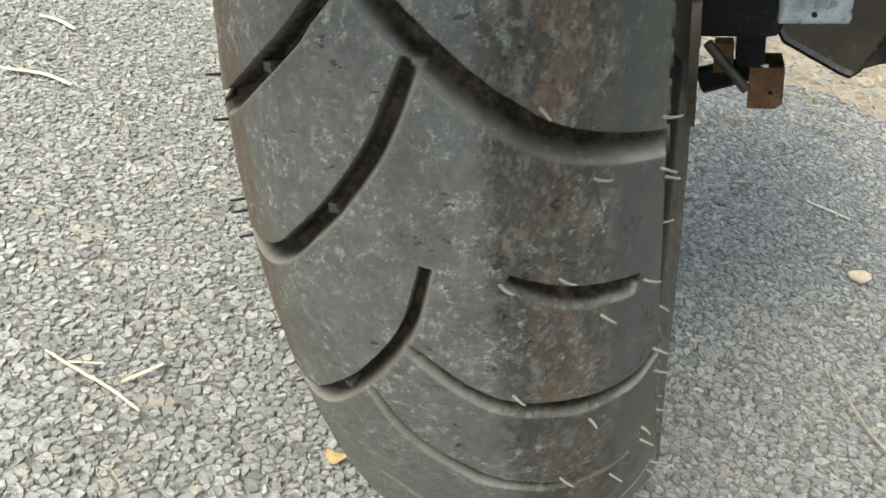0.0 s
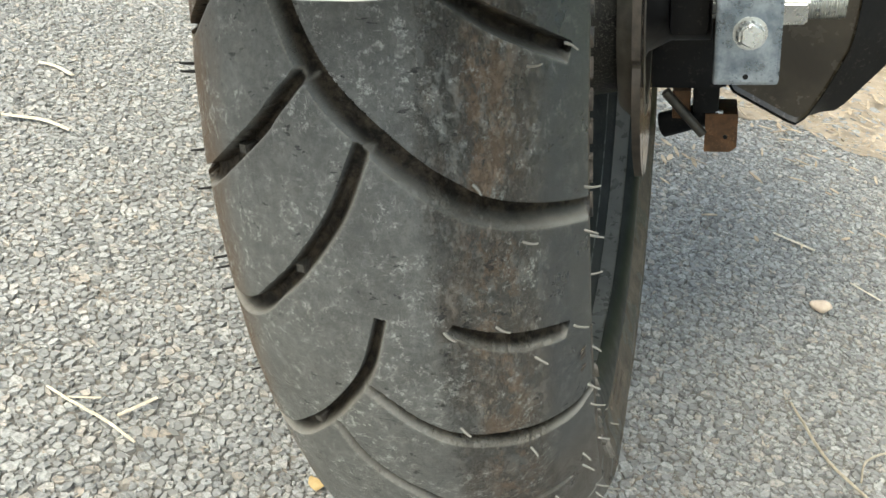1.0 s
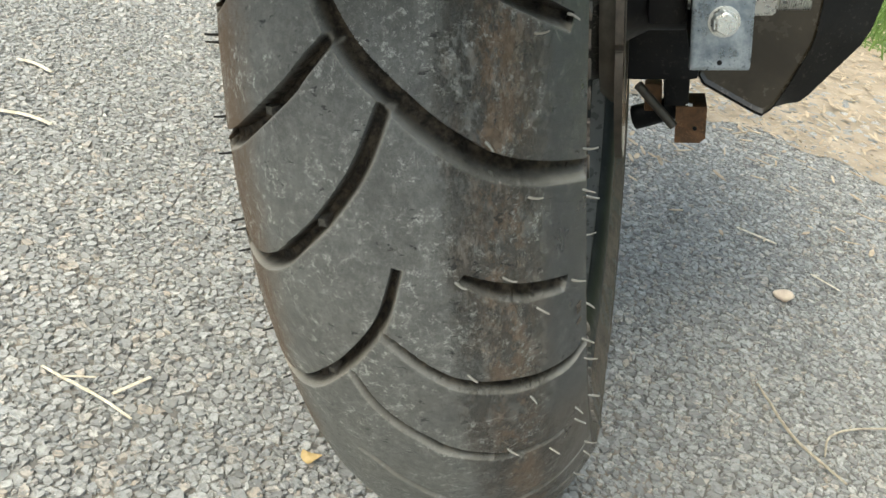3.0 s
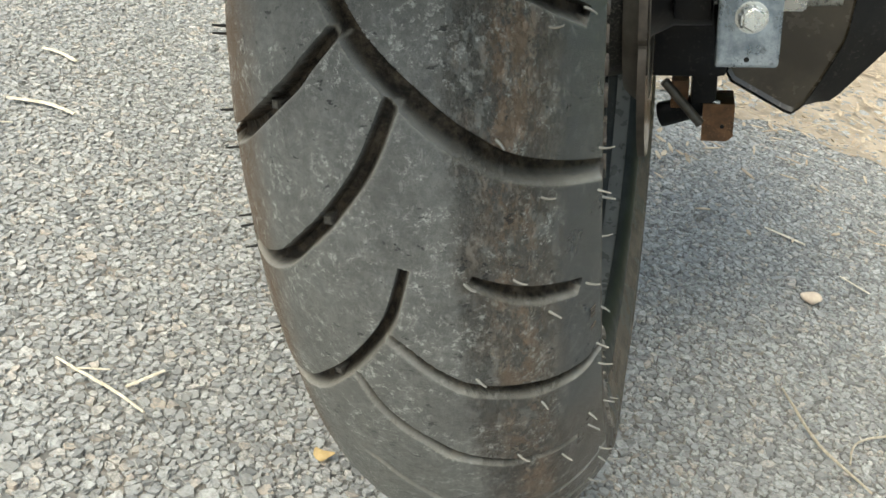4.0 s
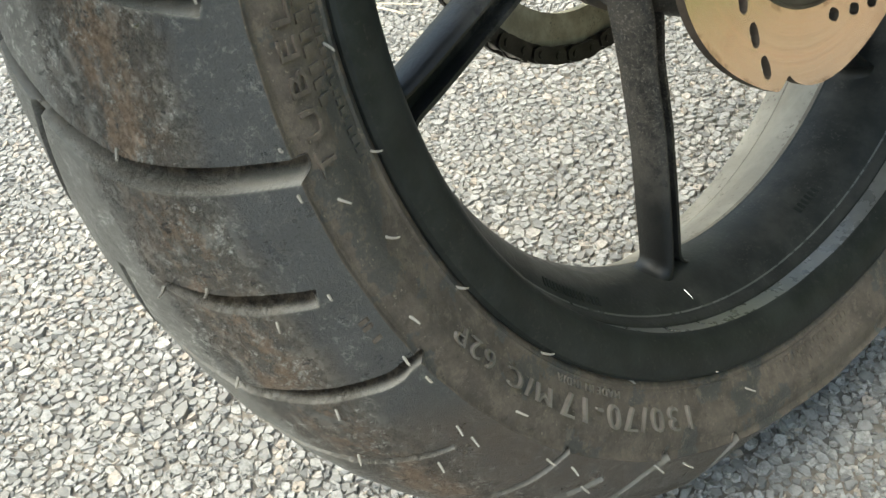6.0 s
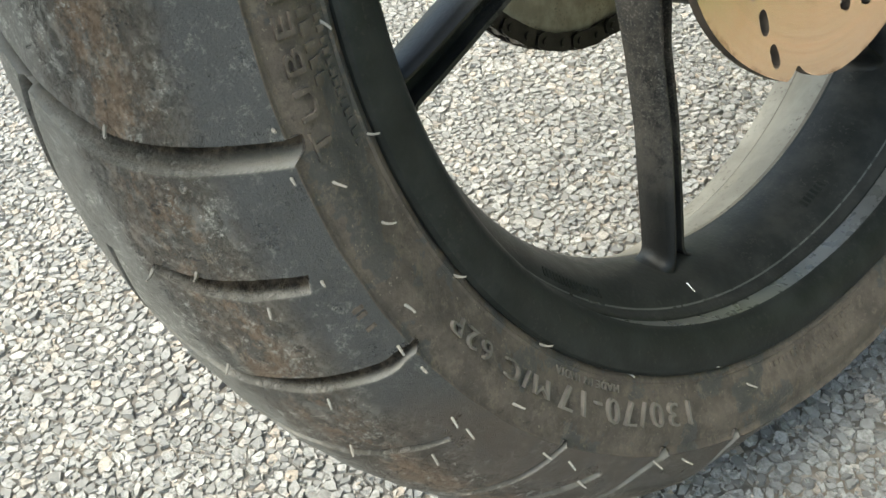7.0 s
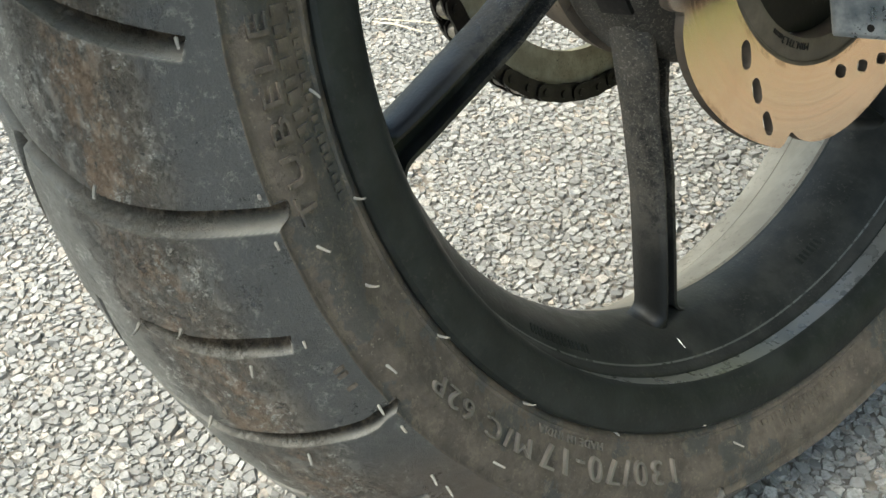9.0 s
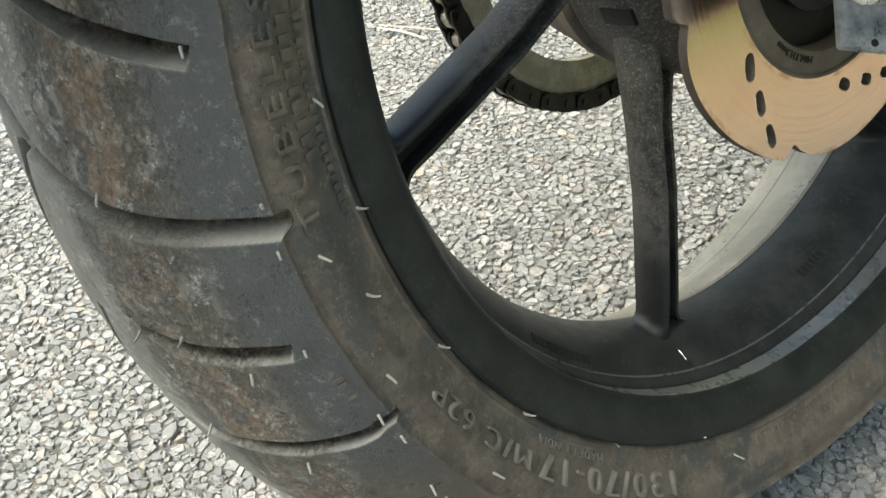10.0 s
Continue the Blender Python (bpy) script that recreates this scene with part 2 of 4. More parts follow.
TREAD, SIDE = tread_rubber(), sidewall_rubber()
HAIR = plain("spew_rubber", (0.27, 0.25, 0.215), (0.42, 0.39, 0.345), 0.7)
DARK_HAIR = plain("dark_spew_rubber", (0.020, 0.018, 0.016), (0.04, 0.035, 0.03), 0.7)
LETTER = plain("moulded_lettering", (0.13, 0.116, 0.098), (0.21, 0.186, 0.158), 0.5)
DISC_EDGE = plain("brown_disc_edge", (0.045, 0.035, 0.027), (0.090, 0.072, 0.054), 0.6, 0.2, 120)
PLATE = plain("white_plate_enamel", (0.36, 0.36, 0.35), (0.46, 0.46, 0.44), 0.4)
LITTER = plain("dry_litter", (0.34, 0.26, 0.18), (0.50, 0.41, 0.30), 0.85, 0.0, 40)
# rim band base lifted to grey, standing in for its sky sheen
RIM_BAND = plain("grey_sheen_rim_band", (0.072, 0.074, 0.069), (0.100, 0.102, 0.095), 0.30, 0.0, 50)
RIM_BAND.node_tree.nodes["Principled BSDF"].inputs["Specular IOR Level"].default_value = 0.7
WHEEL_PAINT = plain("satin_black_wheel_paint", (0.016, 0.018, 0.0165), (0.028, 0.031, 0.0285), 0.44, 0.0, 50, (0.035, 0.034, 0.031))
WHEEL_PAINT.node_tree.nodes["Principled BSDF"].inputs["Specular IOR Level"].default_value = 0.14
BARREL = plain("black_barrel_paint", (0.022, 0.0235, 0.0225), (0.040, 0.041, 0.038), 0.42, 0.0, 55, (0.055, 0.053, 0.048), 0.0003)
BARREL.node_tree.nodes["Principled BSDF"].inputs["Specular IOR Level"].default_value = 0.18
SPOKE_PAINT = spoke_paint()
HUB_PAINT = plain("dusty_hub_casting", (0.105, 0.083, 0.064), (0.185, 0.150, 0.115), 0.7, 0.0, 34, (0.030, 0.024, 0.018), 0.0005)
RIM_FAR = plain("grey_far_barrel", (0.205, 0.185, 0.147), (0.315, 0.288, 0.235), 0.55, 0.0, 30, (0.10, 0.08, 0.055), 0.0003)
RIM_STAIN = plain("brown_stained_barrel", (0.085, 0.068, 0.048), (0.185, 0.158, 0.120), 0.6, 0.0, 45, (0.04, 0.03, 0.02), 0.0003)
DISC = disc_steel()
CARRIER = plain("disc_carrier_steel", (0.070, 0.060, 0.048), (0.125, 0.108, 0.086), 0.5, 0.4, 60)
SPROCKET = plain("dirty_sprocket_steel", (0.25, 0.225, 0.150), (0.44, 0.40, 0.285), 0.6, 0.2, 70, (0.045, 0.036, 0.024), 0.0008)
CHAIN = plain("oily_chain_steel", (0.010, 0.009, 0.008), (0.030, 0.026, 0.022), 0.38, 0.5, 90, None, 0.0003)
ROLLER = plain("worn_roller_steel", (0.22, 0.20, 0.175), (0.40, 0.375, 0.34), 0.4, 0.6, 200)
ZINC = plain("galvanised_steel", (0.19, 0.225, 0.26), (0.43, 0.47, 0.51), 0.36, 0.8, 80, (0.07, 0.07, 0.07), 0.0003, 0.25)
BOLT = plain("plated_bolt_steel", (0.62, 0.62, 0.60), (0.75, 0.75, 0.72), 0.3, 0.85, 120)
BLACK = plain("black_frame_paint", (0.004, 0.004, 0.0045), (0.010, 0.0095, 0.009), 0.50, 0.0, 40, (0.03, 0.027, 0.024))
BLACK.node_tree.nodes["Principled BSDF"].inputs["Specular IOR Level"].default_value = 0.22
RUST = plain("rusty_steel", (0.10, 0.050, 0.022), (0.20, 0.10, 0.045), 0.8, 0.1, 90, (0.30, 0.17, 0.08), 0.0005)
MUFFLER = plain("dusty_muffler_black", (0.020, 0.0165, 0.0115), (0.040, 0.033, 0.023), 0.24, 0.0, 22, (0.09, 0.075, 0.06), 0.0003)
GUARD = plain("black_plastic", (0.012, 0.012, 0.012), (0.022, 0.021, 0.020), 0.5, 0.0, 40)
TREES = plain("tree_leaves", (0.060, 0.095, 0.018), (0.130, 0.170, 0.035), 0.8, 0.0, 3.0, (0.16, 0.20, 0.05), 0.05)
STONE, CHIP, BINDER = stone("stone", True), stone("gravel_chip", False), binder()
STRAW = plain("dry_straw", (0.46, 0.40, 0.30), (0.64, 0.58, 0.47), 0.7, 0.0, 150, (0.30, 0.22, 0.12))
TWIG = plain("dry_twig", (0.32, 0.27, 0.20), (0.48, 0.42, 0.33), 0.8, 0.0, 150)
PEBBLE = plain("pale_pebble", (0.58, 0.45, 0.34), (0.70, 0.58, 0.46), 0.75, 0.0, 120)
LEAF = plain("yellow_leaf", (0.36, 0.25, 0.10), (0.48, 0.34, 0.16), 0.7, 0.0, 160)
VERGE = plain("dry_soil_and_litter", (0.27, 0.215, 0.155), (0.40, 0.325, 0.245), 0.95, 0.0, 14, (0.50, 0.42, 0.32), 0.004)
GRASS = plain("green_grass", (0.07, 0.12, 0.02), (0.13, 0.20, 0.045), 0.7, 0.0, 20)


# ---- mesh helpers ----
def mesh_of(name, verts, faces, materials, smooth=40.0, kinds=None):
    data = bpy.data.meshes.new(name)
    data.from_pydata([tuple(map(float, v)) for v in verts], [], faces)
    for m in materials if isinstance(materials, (list, tuple)) else (materials,):
        data.materials.append(m)
    if kinds is not None:
        data.polygons.foreach_set("material_index", kinds)
    if smooth:
        data.polygons.foreach_set("use_smooth", [True] * len(data.polygons))
        data.set_sharp_from_angle(angle=radians(smooth))
    data.update()
    return data


def part(name, shape, material, parent, label="", smooth=40.0):
    """Links a bmesh, a mesh, or (verts, faces) as ONE mesh object under a thing or a part."""
    if isinstance(shape, tuple):
        data = mesh_of(name, *shape, material, smooth)
    elif isinstance(shape, bpy.types.Mesh):
        data = shape
    else:
        data = bpy.data.meshes.new(name)
        shape.normal_update()
        shape.to_mesh(data)
        shape.free()
        for m in material if isinstance(material, tuple) else (material,):
            data.materials.append(m)
        if smooth:
            data.polygons.foreach_set("use_smooth", [True] * len(data.polygons))
            data.set_sharp_from_angle(angle=radians(smooth))
    ob = new(name, data)
    ob.parent = parent
    return tagged(ob, label)


def thing(name, label, category, place=None, group="", kind=""):
    ob = new(name)
    ob.empty_display_size = 0.02
    if place is not None:
        ob.matrix_world = place
    return tagged(ob, label, category, group, kind)


def polar(s, r, degrees):
    """A place in the wheel's own frame: s along the axle to the right, r from the axle, degrees upward from the rearmost point."""
    a = radians(degrees)
    return (s, -r * math.cos(a), r * math.sin(a))


def revolved(section, steps=160, closed=True, start=0.0, end=360.0):
    """A section of (s, r) turned round the axle."""
    whole = end - start >= 359.9
    turns = [start + (end - start) * n / steps for n in range(steps if whole else steps + 1)]
    verts = [polar(s, r, a) for a in turns for s, r in section]
    k, faces = len(section), []
    for i in range(steps):
        j = (i + 1) % len(turns)
        for n in range(k if closed else k - 1):
            m = (n + 1) % k
            faces.append((i * k + n, i * k + m, j * k + m, j * k + n))
    if closed and not whole:
        faces += [tuple(range(k)), tuple(reversed(range(len(verts) - k, len(verts))))]
    return verts, faces


def block(low, high, bevel=0.002, segments=2):
    """A box between two corners with rounded edges."""
    bm = bmesh.new()
    size = Vector(high) - Vector(low)
    bmesh.ops.create_cube(bm, size=1.0, matrix=Matrix.Translation((Vector(low) + Vector(high)) / 2) @ Matrix.Diagonal((*size, 1)))
    if bevel:
        bmesh.ops.bevel(bm, geom=bm.edges[:], offset=bevel, segments=segments, affect="EDGES", profile=0.7)
    return bm


def rod(a, b, r, r2=None, sides=16, bevel=0.0):
    """A round bar from a to b."""
    bm = bmesh.new()
    way = Vector(b) - Vector(a)
    m = Matrix.Translation((Vector(a) + Vector(b)) / 2) @ way.to_track_quat("Z", "Y").to_matrix().to_4x4()
    bmesh.ops.create_cone(bm, cap_ends=True, segments=sides, radius1=r, radius2=r if r2 is None else r2, depth=way.length, matrix=m)
    if bevel:
        rims = [e for e in bm.edges if len(e.link_faces) == 2 and any(len(f.verts) > 4 for f in e.link_faces)]
        bmesh.ops.bevel(bm, geom=rims, offset=bevel, segments=2, affect="EDGES")
    return bm


def loft(rings, caps=True):
    """A skin over rings of equally many points."""
    k = len(rings[0])
    verts = [p for ring in rings for p in ring]
    faces = [(i * k + n, i * k + (n + 1) % k, (i + 1) * k + (n + 1) % k, (i + 1) * k + n) for i in range(len(rings) - 1) for n in range(k)]
    if caps:
        faces += [tuple(reversed(range(k))), tuple(range(len(verts) - k, len(verts)))]
    return verts, faces


def plate(outline, thick, holes=()):
    """A flat plate in the wheel's plane from an outline of (y, z), s from -thick/2 to thick/2, with holes cut through; edges chamfered by the material alone."""
    bm = bmesh.new()
    loops = []
    for ring in (outline, *holes):
        vs = [bm.verts.new((thick / 2, y, z)) for y, z in ring]
        loops.append([bm.edges.new((vs[i], vs[(i + 1) % len(vs)])) for i in range(len(vs))])
    bmesh.ops.triangle_fill(bm, use_beauty=True, use_dissolve=False, edges=[e for loop in loops for e in loop])
    front = bm.faces[:]
    back = bmesh.ops.extrude_face_region(bm, geom=front)
    moved = [v for v in back["geom"] if isinstance(v, bmesh.types.BMVert)]
    bmesh.ops.translate(bm, verts=moved, vec=(-thick, 0, 0))
    bmesh.ops.recalc_face_normals(bm, faces=bm.faces[:])
    bm.normal_update()
    for face in bm.faces:
        face.material_index = 1 if abs(face.normal.x) < 0.5 else 0
    return bm


# ---- ground: one sheet of worn asphalt with its chips laid bare ----
ground = tagged(new("ground", mesh_of("ground", [(-400, -400, 0), (400, -400, 0), (400, 400, 0), (-400, 400, 0)], [(0, 1, 2, 3)], BINDER, 0)), "worn grey asphalt with bare stone chips", "ground", kind="structure")


def hedge(name, a, b, high):
    """A rank of unseen foliage, added to close the place and block low sky: a rough-faced wall with thickness."""
    a, b = Vector(a), Vector(b)
    along, n, k = (b - a), 40, 14
    out = Vector((-along.y, along.x, 0)).normalized()
    verts = []
    for i in range(n + 1):
        for j in range(k + 1):
            p = a + along * (i / n) + Vector((0, 0, high * j / k * (1 + 0.12 * noise.noise(Vector((i * 0.4, 3, 0))))))
            verts.append(p + out * 0.5 * noise.noise(p * 0.9) + out * 0.25 * noise.noise(p * 2.3))
    w = k + 1
    faces = [(i * w + j, i * w + j + 1, (i + 1) * w + j + 1, (i + 1) * w + j) for i in range(n) for j in range(k)]
    base = len(verts)
    verts += [v + out * 1.5 for v in verts]
    faces += [tuple(base + q for q in reversed(f)) for f in faces]
    faces += [(i * w + k, base + i * w + k, base + (i + 1) * w + k, (i + 1) * w + k) for i in range(n)]
    return tagged(new(name, mesh_of(name, verts, faces, TREES, 60)), "unseen green trees added to block low sky", "trees", kind="structure")


# out of view; the right one darkens what rim and disc reflect
hedge("backdrop", (4.6, 9.0, 0), (4.6, -0.8, 0), 6.0)
hedge("backdrop", (-9.0, 9.5, 0), (8.0, 9.5, 0), 4.0)


def mosaic(rng, low, high, pitch, corners, lost):
    """Broken stones that lie side by side over a rectangle: each fills most of the room that its neighbours leave it."""
    rows, cols = int((high[1] - low[1]) / pitch / 0.87), int((high[0] - low[0]) / pitch)
    j, i = np.meshgrid(np.arange(rows), np.arange(cols), indexing="ij")
    x = low[0] + (i + 0.5 * (j % 2) + rng.uniform(-0.44, 0.44, j.shape)) * pitch
    y = low[1] + (j * 0.87 + rng.uniform(-0.40, 0.40, j.shape)) * pitch
    weight = rng.normal(0, 0.24, j.shape) * pitch**2
    kept = rng.uniform(0, 1, j.shape) > lost
    weight[~kept] = -6 * pitch**2
    angle = rng.uniform(0, 2 * np.pi, (*j.shape, 1)) + (np.arange(corners) + rng.uniform(-0.36, 0.36, (*j.shape, corners))) * 2 * np.pi / corners
    cos, sin = np.cos(angle), np.sin(angle)
    reach = np.full(angle.shape, 1.5 * pitch)
    for dj in (-2, -1, 0, 1, 2):
        for di in (-2, -1, 0, 1, 2):
            if (dj, di) != (0, 0):
                dx, dy = np.roll(x, (dj, di), (0, 1)) - x, np.roll(y, (dj, di), (0, 1)) - y
                far = dx * dx + dy * dy
                half = (far + weight - np.roll(weight, (dj, di), (0, 1))) / 2
                along = dx[..., None] * cos + dy[..., None] * sin
                reach = np.minimum(reach, np.where(along > 1e-6, np.maximum(half, 0)[..., None] / np.maximum(along, 1e-6), 9.0))
    reach = np.maximum(reach, 0.14 * pitch)[kept] * rng.uniform(0.84, 1.03, (int(kept.sum()), 1))
    x, y, cos, sin = x[kept], y[kept], cos[kept], sin[kept]
    count = len(x)
    px, py, size = reach * cos, reach * sin, reach.mean(1) * 2
    tall = 0.0007 + size * rng.uniform(0.03, 0.20, count) + np.where(rng.uniform(0, 1, count) > 0.93, 0.0012, 0.0)
    slope = rng.normal(0, 0.15, (count, 2))
    inset = rng.uniform(0.84, 0.98, (count, 1)) * rng.uniform(0.95, 1.0, px.shape)
    bottom = np.stack([x[:, None] + px, y[:, None] + py, np.full_like(px, -0.0015)], -1)
    top = np.stack([x[:, None] + px * inset, y[:, None] + py * inset, tall[:, None] + px * slope[:, :1] + py * slope[:, 1:] + rng.normal(0, 0.035, px.shape) * size[:, None]], -1)
    top[..., 2] = np.maximum(top[..., 2], 0.0005)
    return x, y, np.concatenate([bottom, top], 1)


def stone_faces(corners):
    return [(n, (n + 1) % corners, corners + (n + 1) % corners, corners + n) for n in range(corners)] + [tuple(range(corners, 2 * corners))]


def chip_field(name, shapes, label):
    k = shapes.shape[1]
    faces = [tuple(k * i + n for n in f) for i in range(len(shapes)) for f in stone_faces(k // 2)]
    return tagged(new(name, mesh_of(name, shapes.reshape(-1, 3), faces, CHIP, 0)), label, "gravel", kind="stuff")


def flake_field(name, rng, count, low, high, label):
    """Thin slivers of stone, one to four millimetres across, lying tilted over the gaps."""
    x, y = rng.uniform(low[0], high[0], (count, 1)), rng.uniform(low[1], high[1], (count, 1))
    size = 0.0011 * np.exp(rng.normal(0, 0.42, (count, 1)))
    angle = rng.uniform(0, 2 * np.pi, (count, 1)) + (np.arange(4) + rng.uniform(-0.3, 0.3, (count, 4))) * np.pi / 2
    turn, long = rng.uniform(0, np.pi, (count, 1)), rng.uniform(0.9, 1.9, (count, 1))
    u, v = size * long * np.cos(angle), size / long**0.5 * np.sin(angle)
    px, py = u * np.cos(turn) - v * np.sin(turn), u * np.sin(turn) + v * np.cos(turn)
    slope, base = rng.normal(0, 0.25, (count, 2)), rng.uniform(0.0008, 0.0022, (count, 1))
    top = np.stack([x + px * 0.92, y + py * 0.92, base + 0.0006 + px * slope[:, :1] + py * slope[:, 1:]], -1)
    foot = np.stack([x + px, y + py, np.full_like(px, 0.0002)], -1)
    return chip_field(name, np.concatenate([foot, top], 1), label)


rng = np.random.default_rng(7)
near_x, near_y, near_shapes = mosaic(rng, (-0.72, -0.48), (0.58, 0.92), 0.0051, 7, 0.43)
far_x, far_y, far_shapes = mosaic(rng, (-1.7, -0.9), (1.5, 2.7), 0.0125, 5, 0.25)
outside = (far_x < -0.72) | (far_x > 0.58) | (far_y < -0.48) | (far_y > 0.92)
picked = (near_x > -0.36) & (near_x < -0.24) & (near_y > -0.36) & (near_y < -0.22)
picked &= np.cumsum(picked) <= 300
chip_field("gravel", near_shapes[~picked], "angular grey stone chips bedded in asphalt")
flake_field("gravel", rng, 52000, (-0.72, -0.48), (0.42, 0.70), "fine stone slivers between the chips")
chip_field("gravel", far_shapes[outside], "angular grey stone chips of the farther asphalt")

# ---- motorcycle: its own frame has x along the axle, y ahead, z up; it leans on its side stand ----
LEAN, AXLE_HEIGHT = 14.55, 0.2923
bike = thing("motorcycle", "parked motorcycle leaning on its stand, seen at the rear wheel", "motorcycle", pose(0, 0, AXLE_HEIGHT, 0, -LEAN, 0))
TYRE_R = 0.3044
SIDE_SECTION = [(0.0655, 0.2600), (0.0658, 0.2593), (0.0650, 0.2580), (0.0646, 0.2562), (0.0650, 0.2538), (0.0653, 0.2505), (0.0647, 0.2455), (0.0615, 0.2395), (0.0588, 0.2330), (0.0572, 0.2288), (0.0552, 0.2266), (0.0530, 0.2235)]


def crown(s):
    return TYRE_R - 5.536 * s**2 - 1121.0 * s**4


def side_at(r):
    """How far out the sidewall stands at a radius."""
    return float(np.interp(r, [p[1] for p in reversed(SIDE_SECTION)], [p[0] for p in reversed(SIDE_SECTION)]))


GROOVES = []


def groove(across, turn, wide, deep, square=False, slope=1.05):
    """A groove through places (mm across the tread, degrees round it); half its width in mm at the start, middle and end, its depth, whether its start is cut square, and how much of its lower half is sloped."""
    t = np.linspace(0, 1, len(across))
    rows = [(s, a, float(np.interp(x, (0, 0.6, 1), wide)), deep * min(1.0, 0.55 + 2 * x)) for s, a, x in zip(across, turn, t)]
    GROOVES.append((rows, square, True, slope))


# the pattern as far as it comes round to the rear
groove((-30, -22, -8.2, 13.5, 27, 42.2, 67), (16.8, 13.6, 8.1, 3.7, 1.5, -0.4, -2.9), (3.2, 4.9, 4.5), 5)
groove((-13, -24, -30, -44.6, -57.8, -69), (8.5, 6.4, 5.2, 2.9, 0.8, -0.7), (2.5, 3.4, 4.4), 5)
groove((4.4, -6.3, -20.8, -32, -43, -56, -69), (4.5, 0.2, -3.4, -5.6, -7.7, -9.3, -10), (3.1, 3.2, 4.6), 5, True)
groove((4.2, -4.1, -18.2, -29, -42, -56, -69), (-6.6, -11, -14.8, -17.1, -19.7, -21.6, -22.7), (2.1, 3.4, 4.5), 5, True)
groove((-4.2, 14.2, 23, 41.4, 59, 64, 68), (-12.3, -16, -17.2, -19, -21, -20.9, -21), (2.2, 4.1, 2.3), 3.2, False, 1.0)
groove((25.4, 31, 38, 47, 53.8, 59.2), (-7.6, -8.4, -9.3, -10.4, -11.1, -11.8), (2, 4.2, 3.8), 3.6, True, 1.0)
groove((-20, -10, 3, 13, 34, 56.8), (-16.5, -20.4, -23.2, -25.2, -27.9, -31), (1.8, 3.2, 1.6), 2.6, False, 1.0)
groove((-26, -19.4, 0, 15, 32.4, 55.7, 67), (-27, -28.4, -33.6, -36.2, -38.4, -40.9, -41.8), (1.6, 2.8, 2.2), 2.4, False, 1.0)
groove((20, 30, 40.6, 51.5, 60.8), (13.3, 12.5, 11.2, 10, 8.9), (2, 4.1, 3.8), 5, True)
groove((-30, -44, -57, -69), (17.5, 14, 11.6, 10.2), (3, 3.8, 4.2), 5)
groove((32, 46, 53, 60.4), (-43.4, -45.4, -47, -49.3), (1.8, 2.9, 2.4), 3.5, True)
groove((15, 40, 60.5, 67), (-50, -52.4, -54.6, -57), (1.8, 2.8, 2.6), 3.5)
groove((-10, -30, -50, -69), (-36.5, -40.5, -43.5, -45), (2, 3.2, 3.2), 4)
groove((20, 45, 67), (-63, -65.5, -68), (2, 3, 3), 4, True)
groove((-15, 10, 35, 52, 67), (25, 22, 19.6, 18, 16.5), (2.4, 4.2, 4), 5)
MM_PER_DEGREE = 5.2
# low bars in the grooves that show the wear
WEAR_BARS = [(-22.5, -3.75), (-41.0, 3.5), (-30.5, -17.4)]


def curve_through(points, step=1.4):
    """A smooth line through rows of numbers, cut into short pieces."""
    p = np.array(points, float)
    p = np.vstack([2 * p[0] - p[1], p, 2 * p[-1] - p[-2]])
    out = []
    for a, b, c, d in zip(p, p[1:], p[2:], p[3:]):
        n = max(2, int(np.hypot(*(c - b)[:2]) / step))
        t = np.arange(n)[:, None] / n
        smooth = 0.5 * (2 * b + (c - a) * t + (2 * a - 5 * b + 4 * c - d) * t**2 + (3 * b - a - 3 * c + d) * t**3)
        smooth[:, 2:] = b[2:] + (c - b)[2:] * t
        out.append(smooth)
    return np.vstack([*out, p[-2:-1]])


